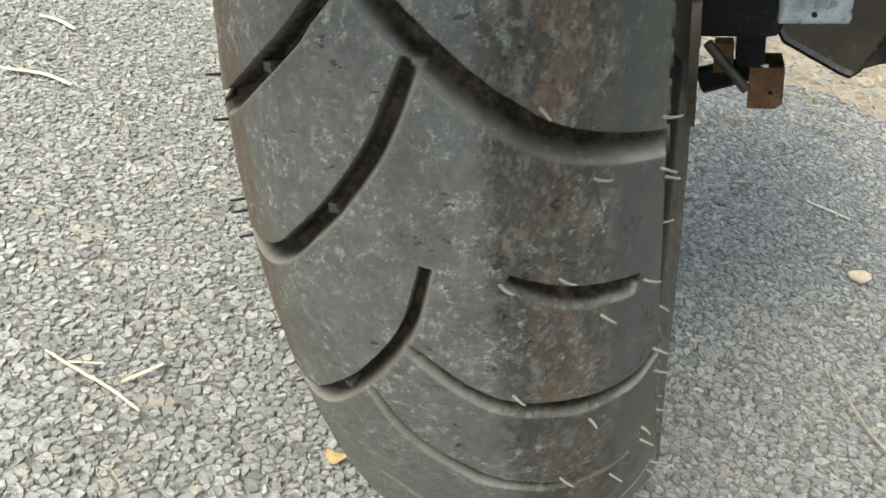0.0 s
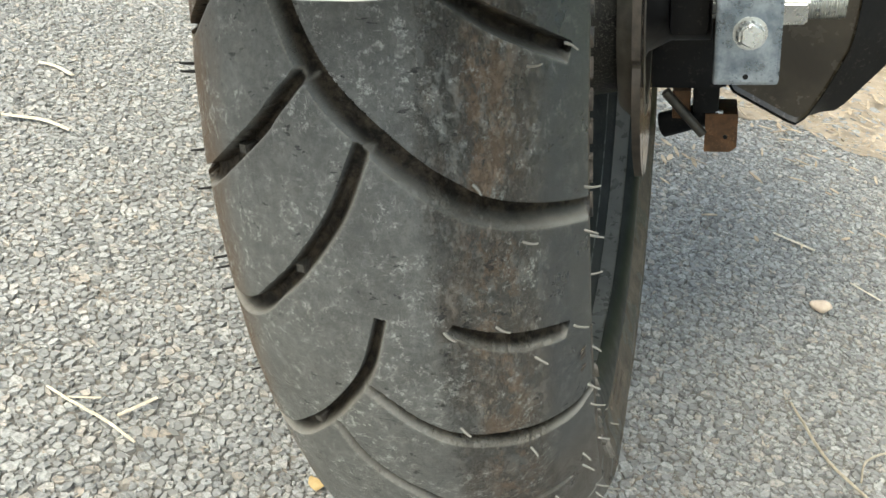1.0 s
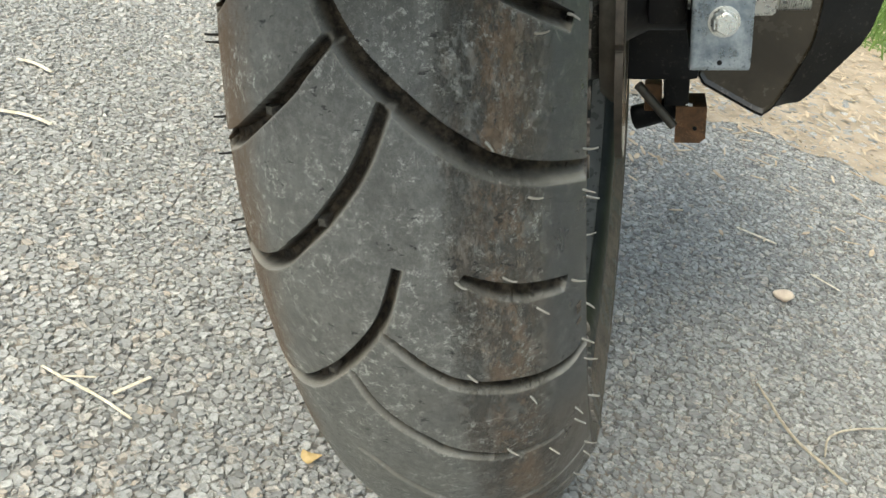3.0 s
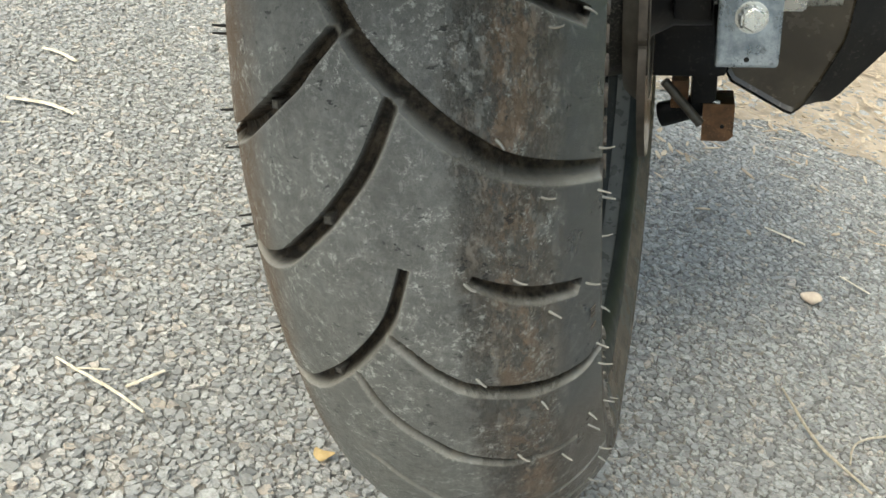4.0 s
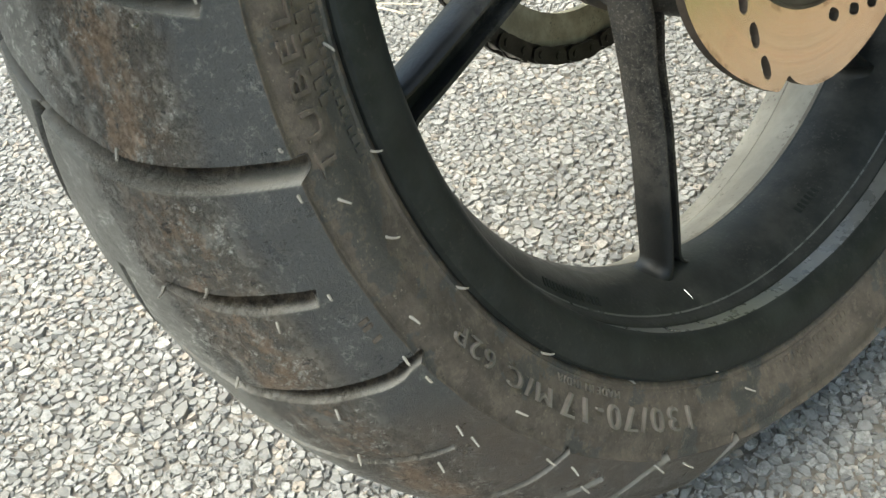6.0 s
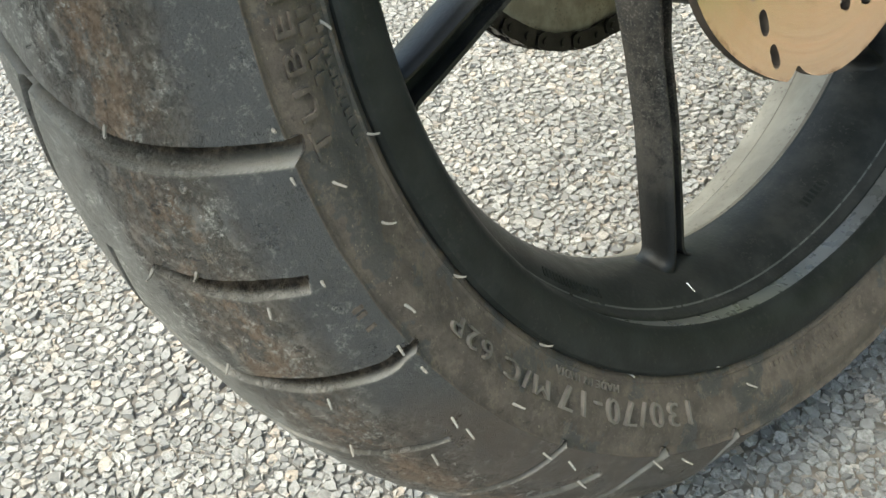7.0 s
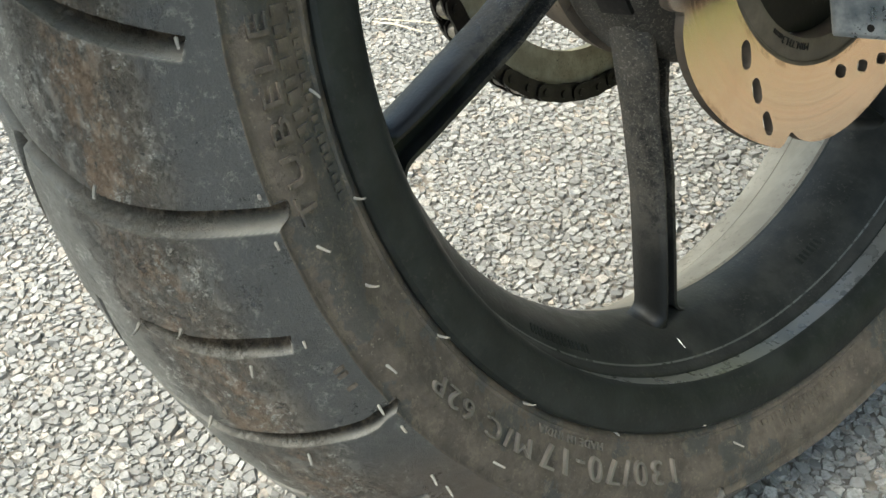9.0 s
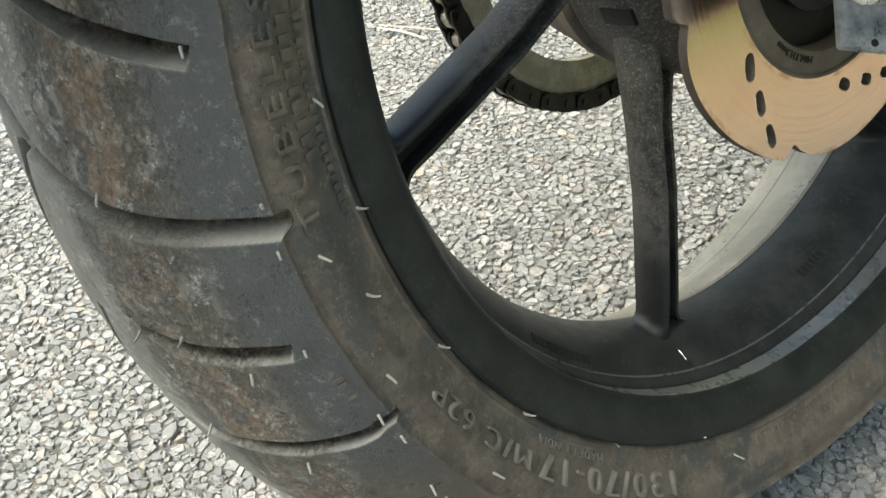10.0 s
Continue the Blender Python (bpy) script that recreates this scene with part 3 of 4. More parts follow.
def carve(u, v):
    """Over a grid of places on the tread (mm across, mm round): how far each lies inside a groove, and how deep the groove is there."""
    inside, depth, dusty = np.full((len(v), len(u)), -9.0), np.zeros((len(v), len(u))), np.zeros((len(v), len(u)))
    across = np.linspace(-0.072, 0.072, 721)
    length = np.concatenate([[0], np.cumsum(np.hypot(np.diff(across), np.diff(crown(across))))]) * 1000
    length -= np.interp(0, across, length)
    bars_at = [(float(np.interp(mm / 1055, across, length)), a * MM_PER_DEGREE) for mm, a in WEAR_BARS]
    for rows, square_a, square_b, slope in GROOVES:
        line = curve_through([(float(np.interp((s / 1.055 if s < 0 else s) / 1000, across, length)), a * MM_PER_DEGREE, w, d) for s, a, w, d in rows])
        low, high = line[:, :2].min(0) - 9, line[:, :2].max(0) + 9
        i0, i1 = np.searchsorted(v, (low[1], high[1]))
        j0, j1 = np.searchsorted(u, (low[0], high[0]))
        if i1 <= i0 or j1 <= j0:
            continue
        pu, pv = np.meshgrid(u[j0:j1], v[i0:i1])
        best, side, wide, deep = (np.full(pu.shape, x) for x in (99.0, 0.0, 1.0, 0.0))
        for a, b in zip(line, line[1:]):
            e = b[:2] - a[:2]
            t = np.clip(((pu - a[0]) * e[0] + (pv - a[1]) * e[1]) / (e @ e + 1e-9), 0, 1)
            du, dv = pu - a[0] - t * e[0], pv - a[1] - t * e[1]
            d = np.hypot(du, dv)
            closer = d < best
            best[closer], side[closer] = d[closer], dv[closer]
            wide[closer], deep[closer] = (a[2] + t * (b[2] - a[2]))[closer], (a[3] + t * (b[3] - a[3]))[closer]
        sd = wide - best
        for square, end, way in ((square_a, line[0], line[2] - line[0]), (square_b, line[-1], line[-3] - line[-1])):
            if square:
                way = way[:2] / np.hypot(*way[:2])
                sd = np.minimum(sd, np.where(np.hypot(pu - end[0], pv - end[1]) < 14, (pu - end[0]) * way[0] + (pv - end[1]) * way[1], 9))
        wall = np.where(side > 0, 0.9, np.clip(wide * slope, 1.0, 4.6))
        t = np.clip(sd / wall, 0, 1)
        here = 1.45 * deep * np.where(side > 0, t, np.sin(t * np.pi / 2))
        for bar_u, bar_v in bars_at:
            here = np.where(np.maximum(np.abs(pu - bar_u), np.abs(pv - bar_v)) < 1.7, np.minimum(here, 0.42 * deep), here)
        # dusty: dust and painted light on the lower walls, stronger in the right half
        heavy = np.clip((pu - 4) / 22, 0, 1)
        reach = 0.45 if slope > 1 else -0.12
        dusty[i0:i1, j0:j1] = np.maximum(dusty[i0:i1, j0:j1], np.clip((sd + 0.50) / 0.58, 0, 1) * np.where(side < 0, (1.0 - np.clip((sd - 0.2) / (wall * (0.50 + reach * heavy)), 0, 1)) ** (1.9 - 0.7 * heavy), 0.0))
        box = np.s_[i0:i1, j0:j1]
        depth[box] = np.maximum(depth[box], here)
        inside[box] = np.maximum(inside[box], sd)
    return inside, depth, dusty


def fuller(y, s):
    """How much farther the right side stands out at the front of the wheel."""
    return 0.0065 * np.clip(y / 0.22, 0, 1) * np.clip(s / 0.05, 0, 1)


def tyre_mesh():
    side = np.array(SIDE_SECTION)
    fine = np.linspace(0, len(side) - 1, 64)
    wall_s, wall_r = (np.interp(fine, range(len(side)), side[:, n]) for n in (0, 1))
    for _ in range(1):
        wall_s[1:-1] = (wall_s[:-2] + 2 * wall_s[1:-1] + wall_s[2:]) / 4
        wall_r[1:-1] = (wall_r[:-2] + 2 * wall_r[1:-1] + wall_r[2:]) / 4
    across = np.linspace(-0.0655, 0.0655, 2001)
    run = np.concatenate([[0], np.cumsum(np.hypot(np.diff(across), np.diff(crown(across))))])
    tread_s = np.interp(np.linspace(0, run[-1], 260), run, across)
    s = np.concatenate([-wall_s[::-1][:-1], tread_s, wall_s[1:]])
    r = np.concatenate([wall_r[::-1][:-1], crown(tread_s), wall_r[1:]])
    u = np.concatenate([[0], np.cumsum(np.hypot(np.diff(s), np.diff(r)))]) * 1000
    u -= np.interp(0, s, u)
    angle = np.concatenate([np.arange(-74, 24.01, 0.108), np.arange(26, 281, 2.0), np.arange(281, 286, 1.0)])
    dense = angle < 24.05
    v = angle[dense] * MM_PER_DEGREE
    inside, depth, dusty = carve(u, v)
    # draw the points next to a groove's rim onto the rim, for a clean edge
    gv, gu = np.gradient(inside, v, u)
    size = np.hypot(gu, gv) + 1e-6
    pull = np.where(np.abs(inside) < 0.30, -inside / size, 0.0)
    uu, aa = np.tile(u, (len(angle), 1)), np.tile(angle[:, None], (1, len(u)))
    uu[dense] += pull * gu / size
    aa[dense] += pull * gv / size / MM_PER_DEGREE
    down, lit_lip = np.zeros_like(uu), np.zeros_like(uu)
    for _ in range(1):
        soft = np.pad(dusty, 1, mode="edge")
        dusty = (4 * dusty + soft[:-2, 1:-1] + soft[2:, 1:-1] + soft[1:-1, :-2] + soft[1:-1, 2:]) / 8
    lit_lip[dense] = dusty
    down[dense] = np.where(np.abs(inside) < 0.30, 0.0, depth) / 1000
    ss, rr = np.interp(uu, u, s), np.interp(uu, u, r)
    ts, tr = np.gradient(s), np.gradient(r)
    norm = np.hypot(ts, tr)
    ns, nr = np.interp(uu, u, -tr / norm), np.interp(uu, u, ts / norm)
    # the left half stands a little wider
    ss = np.where(ss < 0, ss * 1.055, ss)
    # the casting and the wear leave it slightly uneven
    uneven = 0.00025 * np.sin(np.radians(aa) * 23 + ss * 70) + 0.00015 * np.sin(np.radians(aa) * 61 - ss * 190)
    on_tread = np.abs(u) <= u[len(wall_s) - 2 + 260] + 1e-6
    down[:, ~on_tread] = 0
    # towards the edge a groove is cut more and more straight at the axle
    turn = np.clip((np.abs(ss) - 0.048) / 0.016, 0, 1)
    ns, nr = ns * (1 - 0.75 * turn), nr + (0.95 - nr) * turn * 0.8
    ss, rr = ss - ns * (down - uneven), rr - nr * (down - uneven)
    first, last = np.flatnonzero(on_tread)[[0, -1]]
    rr[:, :first] = np.minimum(rr[:, :first], rr[:, first:first + 1])
    rr[:, last + 1:] = np.minimum(rr[:, last + 1:], rr[:, last:last + 1])
    # the load presses the right shoulder flat where the tyre meets the ground
    round_to = (aa + 180) % 360 - 180
    pressed = np.clip((-66 - round_to) / 16, 0, 1) * np.clip((round_to + 150) / 30, 0, 1) * np.clip((ss - 0.018) / 0.02, 0, 1) * on_tread[None, :]
    rr = rr - pressed * 0.68 * np.maximum(rr - 0.2600, 0)
    ss = ss + fuller(-rr * np.cos(np.radians(aa)), ss)
    rad = np.radians(aa)
    verts = np.stack([ss, -rr * np.cos(rad), rr * np.sin(rad)], -1).reshape(-1, 3)
    n, k = len(angle), len(u)
    i, j = np.meshgrid(np.arange(n), np.arange(k - 1), indexing="ij")
    i2 = (i + 1) % n
    quads = np.stack([i * k + j, i * k + j + 1, i2 * k + j + 1, i2 * k + j], -1).reshape(-1, 4)
    data = bpy.data.meshes.new("tyre")
    data.vertices.add(len(verts))
    data.vertices.foreach_set("co", verts.ravel())
    data.loops.add(len(quads) * 4)
    data.loops.foreach_set("vertex_index", quads.ravel())
    data.polygons.add(len(quads))
    data.polygons.foreach_set("loop_start", np.arange(len(quads)) * 4)
    data.polygons.foreach_set("use_smooth", [True] * len(quads))
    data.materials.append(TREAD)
    data.materials.append(SIDE)
    on_side = (np.abs(s[:-1]) > 0.0657) | (r[:-1] < 0.2597)
    data.polygons.foreach_set("material_index", np.tile(on_side.astype(np.int32), n))
    data.update(calc_edges=True)
    data.set_sharp_from_angle(angle=radians(52))
    # groove and depth carry the painted light and shade of the grooves
    data.attributes.new("groove", "FLOAT", "POINT").data.foreach_set("value", lit_lip.ravel().astype(np.float32))
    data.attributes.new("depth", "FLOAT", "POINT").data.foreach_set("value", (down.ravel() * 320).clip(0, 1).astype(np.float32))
    return data


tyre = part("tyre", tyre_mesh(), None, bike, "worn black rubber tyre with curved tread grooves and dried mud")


def hair_mesh(length, bend, material):
    rings = []
    for n in range(5):
        t = n / 4
        r = 0.00055 * (1.15 - 0.45 * t)
        rings.append([(r * math.cos(a) + bend * t * t * length, r * math.sin(a), -0.0008 + t * length) for a in [k * math.tau / 6 for k in range(6)]])
    return mesh_of("rubber_hair", *loft(rings), material, 60)


HAIR_SHAPES = ((0.0060, 0.35), (0.0058, 0.08), (0.0064, 0.4), (0.0048, -0.25))
HAIRS, DARK_HAIRS = ([hair_mesh(*shape, material) for shape in HAIR_SHAPES] for material in (HAIR, DARK_HAIR))


def hair(place, out, kind, shapes=HAIRS):
    ob = new("rubber_hair", shapes[kind % 4])
    ob.parent = tyre
    ob.matrix_local = Matrix.Translation(place) @ Vector(out).to_track_quat("Z", "X").to_matrix().to_4x4()


TREAD_HAIRS = [(61.1, -12.0), (49.8, -12.3), (39.3, -8.3), (35.3, 1.8), (64.9, -0.9), (64.6, -4.3), (47.9, -2.7), (60.1, 9.5), (50.1, 8.4), (64.3, -20.0), (64.6, -22.9), (45.5, -21.2), (24.8, -16.2), (60.6, -31.4), (24.0, -7.9), (61.0, -29.2), (35.5, -27.0), (50.5, -31.6), (63.0, -40.2), (62.5, -44.0), (57.0, -47.5), (64.0, -55.5), (63.5, -60.0)]
for n, (mm, a) in enumerate(TREAD_HAIRS):
    s = mm / 1000
    slope = 11.07 * s + 4484 * s**3
    hair(polar(s, crown(s), a), Vector(polar(slope + 0.55, 1.0, a - 25)), n)
for n, (r, a) in enumerate([(0.2301, -5.4), (0.2505, -6.2), (0.2414, -11.6), (0.2516, -17.9), (0.2296, -21.3), (0.2525, -33.6), (0.2278, -35.5), (0.2263, -50.2), (0.2254, -64.8), (0.2374, -70.5), (0.2440, 12.4), (0.2330, 4.0)]):
    hair((side_at(r), *polar(0, r, a)[1:]), Vector((1.0, 0.25, -0.35)), n)
for n, a in enumerate((12.8, 8.0, 7.4, 1.3, -1.9, -8.2, -9.2, -11.4, -21.4, -29.5, -36.0)):
    hair(polar(-0.0690, 0.2600, a), Vector(polar(-1.0, 0.62, a)), 1, DARK_HAIRS)


def lettering(name, words, height, r, degrees, parent, material, span, bold=0.0, tall=0.0013):
    """Raised letters round the right sidewall, their heads outward, starting at an angle and running up the rear."""
    data = bpy.data.curves.new(name, "FONT")
    data.body, data.size, data.extrude, data.offset, data.space_character = words, height / 0.70, tall, bold, 1.25
    data.resolution_u = 3
    ob = new(name, data)
    mesh = bpy.data.meshes.new_from_object(ob.evaluated_get(bpy.context.evaluated_depsgraph_get()))
    bpy.data.objects.remove(ob)
    width = max(vert.co.x for vert in mesh.vertices)
    for vert in mesh.vertices:
        x, y, z = vert.co
        rr = r + y
        vert.co = polar(side_at(rr) + z, rr, degrees + span * x / width)
    mesh.materials.clear()
    mesh.materials.append(material)
    return part(name, mesh, None, parent)


def bars(name, count, height, r, degrees, end, parent, material):
    """Letters too worn to read, as plain raised bars."""
    verts, faces = [], []
    chance = random.Random(count)
    for n in range(count):
        a = degrees + (end - degrees) * n / count
        w = (end - degrees) / count * chance.uniform(0.45, 0.72)
        b = len(verts)
        for z in (-0.0004, 0.0007):
            for da, dr in ((0, 0), (w, 0), (w, height), (0, height)):
                verts.append(polar(side_at(r + dr) + z, r + dr, a + da))
        faces += [tuple(b + k for k in f) for f in ((4, 5, 6, 7), (0, 1, 5, 4), (1, 2, 6, 5), (2, 3, 7, 6), (3, 0, 4, 7))]
    return part(name, (verts, faces), material, parent, smooth=0)


bpy.context.view_layer.update()
lettering("lettering", "130/70-17", 0.0096, 0.2370, -60.6, tyre, LETTER, 21.6, -0.0001, 0.0018)
lettering("lettering", "M/C 62P", 0.0071, 0.2386, -37.6, tyre, LETTER, 14.8, -0.0001, 0.0017)
lettering("lettering", "TUBELESS", 0.0066, 0.2455, -4.4, tyre, SIDE, 19.0, 0.0, 0.0012)
lettering("lettering", "MADE IN INDIA", 0.0030, 0.2316, -48.4, tyre, LETTER, 10.2, 0.0, 0.0008)
bars("lettering", 9, 0.0050, 0.2378, 0.2, 11.0, tyre, SIDE)
bars("lettering", 21, 0.0028, 0.2330, -5.5, 11.5, tyre, SIDE)
bars("lettering", 20, 0.0026, 0.2330, -92.0, -74.7, tyre, SIDE)
bars("lettering", 13, 0.0028, 0.2385, -91.0, -79.0, tyre, SIDE)
for a in (-15.2, -15.8, -17.1):
    mark = [polar(s, crown(s) + lift, a + da) for lift in (-0.0005, 0.0007) for s, da in ((0.0625, 0), (0.0640, 0.1), (0.0640, -0.28), (0.0625, -0.38))]
    part("moulded_mark", (mark, [(4, 5, 6, 7), (0, 1, 5, 4), (1, 2, 6, 5), (2, 3, 7, 6), (3, 0, 4, 7)]), SIDE, tyre, smooth=0)
part("bead_line", revolved([(0.0572, 0.2292), (0.0584, 0.2300), (0.0582, 0.2312), (0.0570, 0.2305)], 200), SIDE, tyre)

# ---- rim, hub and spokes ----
# rows of (s, r, finish of the face that starts there): 0 black paint, 1 pale far barrel, 2 band greyed for its sheen, 3
# brown stain, 4 lighter black near barrel
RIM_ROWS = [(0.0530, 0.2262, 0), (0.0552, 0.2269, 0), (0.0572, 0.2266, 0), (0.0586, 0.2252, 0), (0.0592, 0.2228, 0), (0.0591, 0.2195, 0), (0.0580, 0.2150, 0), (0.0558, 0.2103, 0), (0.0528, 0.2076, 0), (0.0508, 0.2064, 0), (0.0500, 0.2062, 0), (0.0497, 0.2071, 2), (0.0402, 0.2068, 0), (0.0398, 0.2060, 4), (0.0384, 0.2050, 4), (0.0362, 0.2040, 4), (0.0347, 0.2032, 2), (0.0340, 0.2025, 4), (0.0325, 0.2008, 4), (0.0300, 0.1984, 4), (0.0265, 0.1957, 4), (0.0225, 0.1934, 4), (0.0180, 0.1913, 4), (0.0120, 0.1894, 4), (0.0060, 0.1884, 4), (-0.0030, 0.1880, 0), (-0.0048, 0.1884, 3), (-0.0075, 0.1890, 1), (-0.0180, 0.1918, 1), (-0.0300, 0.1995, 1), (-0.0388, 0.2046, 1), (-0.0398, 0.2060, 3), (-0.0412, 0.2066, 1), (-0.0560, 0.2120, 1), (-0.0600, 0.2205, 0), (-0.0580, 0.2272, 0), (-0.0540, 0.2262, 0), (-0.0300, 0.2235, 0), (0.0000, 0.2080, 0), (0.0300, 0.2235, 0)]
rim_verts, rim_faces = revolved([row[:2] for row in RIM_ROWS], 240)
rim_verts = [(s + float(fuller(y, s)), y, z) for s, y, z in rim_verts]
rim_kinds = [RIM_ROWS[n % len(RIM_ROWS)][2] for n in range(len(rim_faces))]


def barrel_at(s):
    """The radius of the near barrel at a place along the axle."""
    near = [row for row in reversed(RIM_ROWS) if 0 < row[0] < 0.0345 and row[1] < 0.2035]
    return float(np.interp(s, [row[0] for row in near], [row[1] for row in near]))


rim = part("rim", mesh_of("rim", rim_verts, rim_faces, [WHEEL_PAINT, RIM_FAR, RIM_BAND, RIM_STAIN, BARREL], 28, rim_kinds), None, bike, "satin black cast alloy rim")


def spoke_shape():
    """One cast spoke: a rounded flank, a deep open channel beside it, and a lower thin rib."""
    line = [(-0.0450, -0.0160, 0.0080), (-0.0480, -0.0400, 0.0075), (-0.0492, -0.0520, 0.0066), (-0.0500, -0.0640, 0.0056), (-0.0508, -0.0740, 0.0049), (-0.0537, -0.1090, 0.0046), (-0.0580, -0.1350, 0.0046), (-0.0618, -0.1580, 0.0047), (-0.0629, -0.1643, 0.0047), (-0.0636, -0.1682, 0.0047), (-0.0640, -0.1704, 0.0047), (-0.0644, -0.1724, 0.0047), (-0.0647, -0.1740, 0.0047), (-0.0649, -0.1752, 0.0047), (-0.0650, -0.1760, 0.0047), (-0.0651, -0.1766, 0.0047), (-0.0661, -0.1822, 0.0047)]
    rings = []
    for n, (y, z, w) in enumerate(line):
        t = n / (len(line) - 1)
        way = Vector(line[min(n + 1, len(line) - 1)][:2]) - Vector(line[max(n - 1, 0)][:2])
        way.normalize()
        across = Vector((0, way.y, -way.x))
        # a fillet of eight millimetres spreads it onto the barrel
        rc = math.hypot(y, z)
        h = min(0.008, max(0.0, 0.1882 - rc))
        e = 0.008 - math.sqrt(0.008**2 - (0.008 - h) ** 2) if rc > 0.17 else 0.0
        k = 1 + 0.6 * (w / 0.0046 - 1)
        f = 1 + 0.4 * max(0, w / 0.0046 - 1.05)
        tall = (1.00, 1.10, 1.12, 1.05)[n] if n < 4 else 1 - 0.10 * t
        floor = 0.0055 + 0.005 * max(0, t - 0.8)
        flank = [(0.0066 * k, 0.0010), (0.0075 * k, 0.0050), (0.0079 * k, 0.0085), (0.0077 * k, 0.0130), (0.0068 * k, 0.0175), (0.0054 * k, 0.0204), (0.0041 * k, 0.0214), (0.0030 * k, 0.0213), (0.0022 * k, 0.0196)]
        rib = [(0.0014, floor), (-0.0090 * f, floor - 0.0004), (-0.0094 * f, 0.0118), (-0.0099 * f, 0.0130), (-0.0118 * f, 0.0130), (-0.0125 * f, 0.0118), (-0.0127 * f, 0.0)]
        c = Vector((0, y, z))
        # towards the rim it spreads along the barrel
        bend = min(1.0, max(0.0, (math.hypot(y, z) - 0.165) / 0.015))
        ring = []
        for x, s in [(x + e * min(1.0, max(0.0, x - 0.002) / 0.004), s) for x, s in flank] + [(x - e if x < 0 else x, s) for x, s in rib]:
            a = -x / rc
            arc = Vector((0, y * math.cos(a) - z * math.sin(a), y * math.sin(a) + z * math.cos(a))) * (1 + (barrel_at(max(0.004, s)) - 0.1882) / rc)
            ring.append(tuple((c + across * x).lerp(arc, bend) + Vector((s * tall, 0, 0))))
        rings.append(ring)
    return loft(rings)


spoke_data = mesh_of("spoke", *spoke_shape(), SPOKE_PAINT, 35)
for n in range(6):
    spoke = part("spoke", spoke_data, None, rim)
    spoke.matrix_local = pose(0, 0, 0, 60 * n, 0, 0)
part("hub", revolved([(-0.050, 0.030), (-0.050, 0.052), (-0.044, 0.056), (-0.019, 0.058), (-0.016, 0.0640), (-0.012, 0.0658), (0.0195, 0.0660), (0.0235, 0.0640), (0.0255, 0.0600), (0.030, 0.0520), (0.058, 0.048), (0.064, 0.045), (0.064, 0.030)], 96), SPOKE_PAINT, rim, "dusty black hub")
part("sprocket_carrier", revolved([(-0.060, 0.028), (-0.066, 0.046), (-0.056, 0.0555), (-0.040, 0.0600), (-0.030, 0.0640), (-0.022, 0.0655), (-0.020, 0.060), (-0.020, 0.028)], 96), HUB_PAINT, rim, "brown dusty sprocket carrier")
# hub slots are shallow black blocks, their shade put in the colour
for n in range(6):
    slot = part("slot_shade", block((0.0040, -0.0012, -0.0040), (0.0222, 0.0012, 0.0040), 0.0008), BLACK, rim)
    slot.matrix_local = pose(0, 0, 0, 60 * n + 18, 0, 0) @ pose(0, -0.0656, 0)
for a0, a1, near, far in ((-38.5, -50, 0.0290, 0.0322), (-98, -104, 0.022, 0.0262), (-112, -115, 0.022, 0.0262)):
    verts, faces = [], []
    count = 17 if a0 > -40 else 6
    for n in range(count):
        a, w = a0 + (a1 - a0) * n / count, (a1 - a0) / count * 0.55
        k = len(verts)
        for lift in (0.0003, -0.0006):
            for da, s in ((0, near), (w, near), (w, far), (0, far)):
                rr = barrel_at(s) + lift
                verts.append(polar(s, rr, a + da))
        faces += [tuple(k + i for i in f) for f in ((4, 5, 6, 7), (0, 1, 5, 4), (1, 2, 6, 5), (2, 3, 7, 6), (3, 0, 4, 7))]
    part("cast_mark", (verts, faces), WHEEL_PAINT, rim, smooth=0)
part("valve_scratch", rod(polar(0.0262, barrel_at(0.0262), -68.8), polar(0.0306, barrel_at(0.0306), -69.1), 0.00024, 0.0002, 6), BOLT, rim)

# ---- brake disc ----
DISC_S = 0.0718


def disc_outline():
    ring = []
    for n in range(360):
        a = -n
        p = (-(a + 67.5)) % 60
        r = 0.0957 - 0.0075 * math.exp(-p / 7.0) + 0.0006 * math.sin(p * math.pi / 30)
        if p > 56.0:
            r -= 0.0084 * ((p - 56.0) / 4.0) ** 1.5
        ring.append(polar(0, r, a)[1:])
    return ring


def slot_ring(r, degrees, length, wide, turn):
    """A rounded slot at (r, degrees), its length turned from the radius."""
    c = Vector((0, *polar(0, r, degrees)[1:]))
    out = Vector((0, *polar(0, 1, degrees + turn)[1:]))
    side = Vector((0, -out.z, out.y))
    pts = []
    for k in range(12):
        t = math.tau * k / 12
        x, y = math.cos(t), math.sin(t)
        p = c + out * (math.copysign(abs(x) ** 0.6, x) * length / 2) + side * (y * wide / 2)
        pts.append((p.y, p.z))
    return pts


slots = []
for k in range(3):
    turn = -120 * k
    slots += [slot_ring(0.0690, -34.6 + turn, 0.0120, 0.0060, -52), slot_ring(0.0768, -46.6 + turn, 0.0115, 0.0056, -50), slot_ring(0.0866, -56.0 + turn, 0.0115, 0.0054, -46)]
    slots += [slot_ring(0.0692, -92.0 + turn, 0.0082, 0.0058, -55), slot_ring(0.0750, -103.9 + turn, 0.0082, 0.0056, -50), slot_ring(0.0818, -113.4 + turn, 0.0080, 0.0054, -46)]
disc = part("brake_disc", plate(disc_outline(), 0.0042, [[polar(0, 0.0600, a)[1:] for a in range(0, 360, 4)], *slots]), (DISC, DISC_EDGE), bike, "golden-brown steel brake disc with slots and a notched edge", 30)
disc.matrix_local = pose(DISC_S, 0, 0)
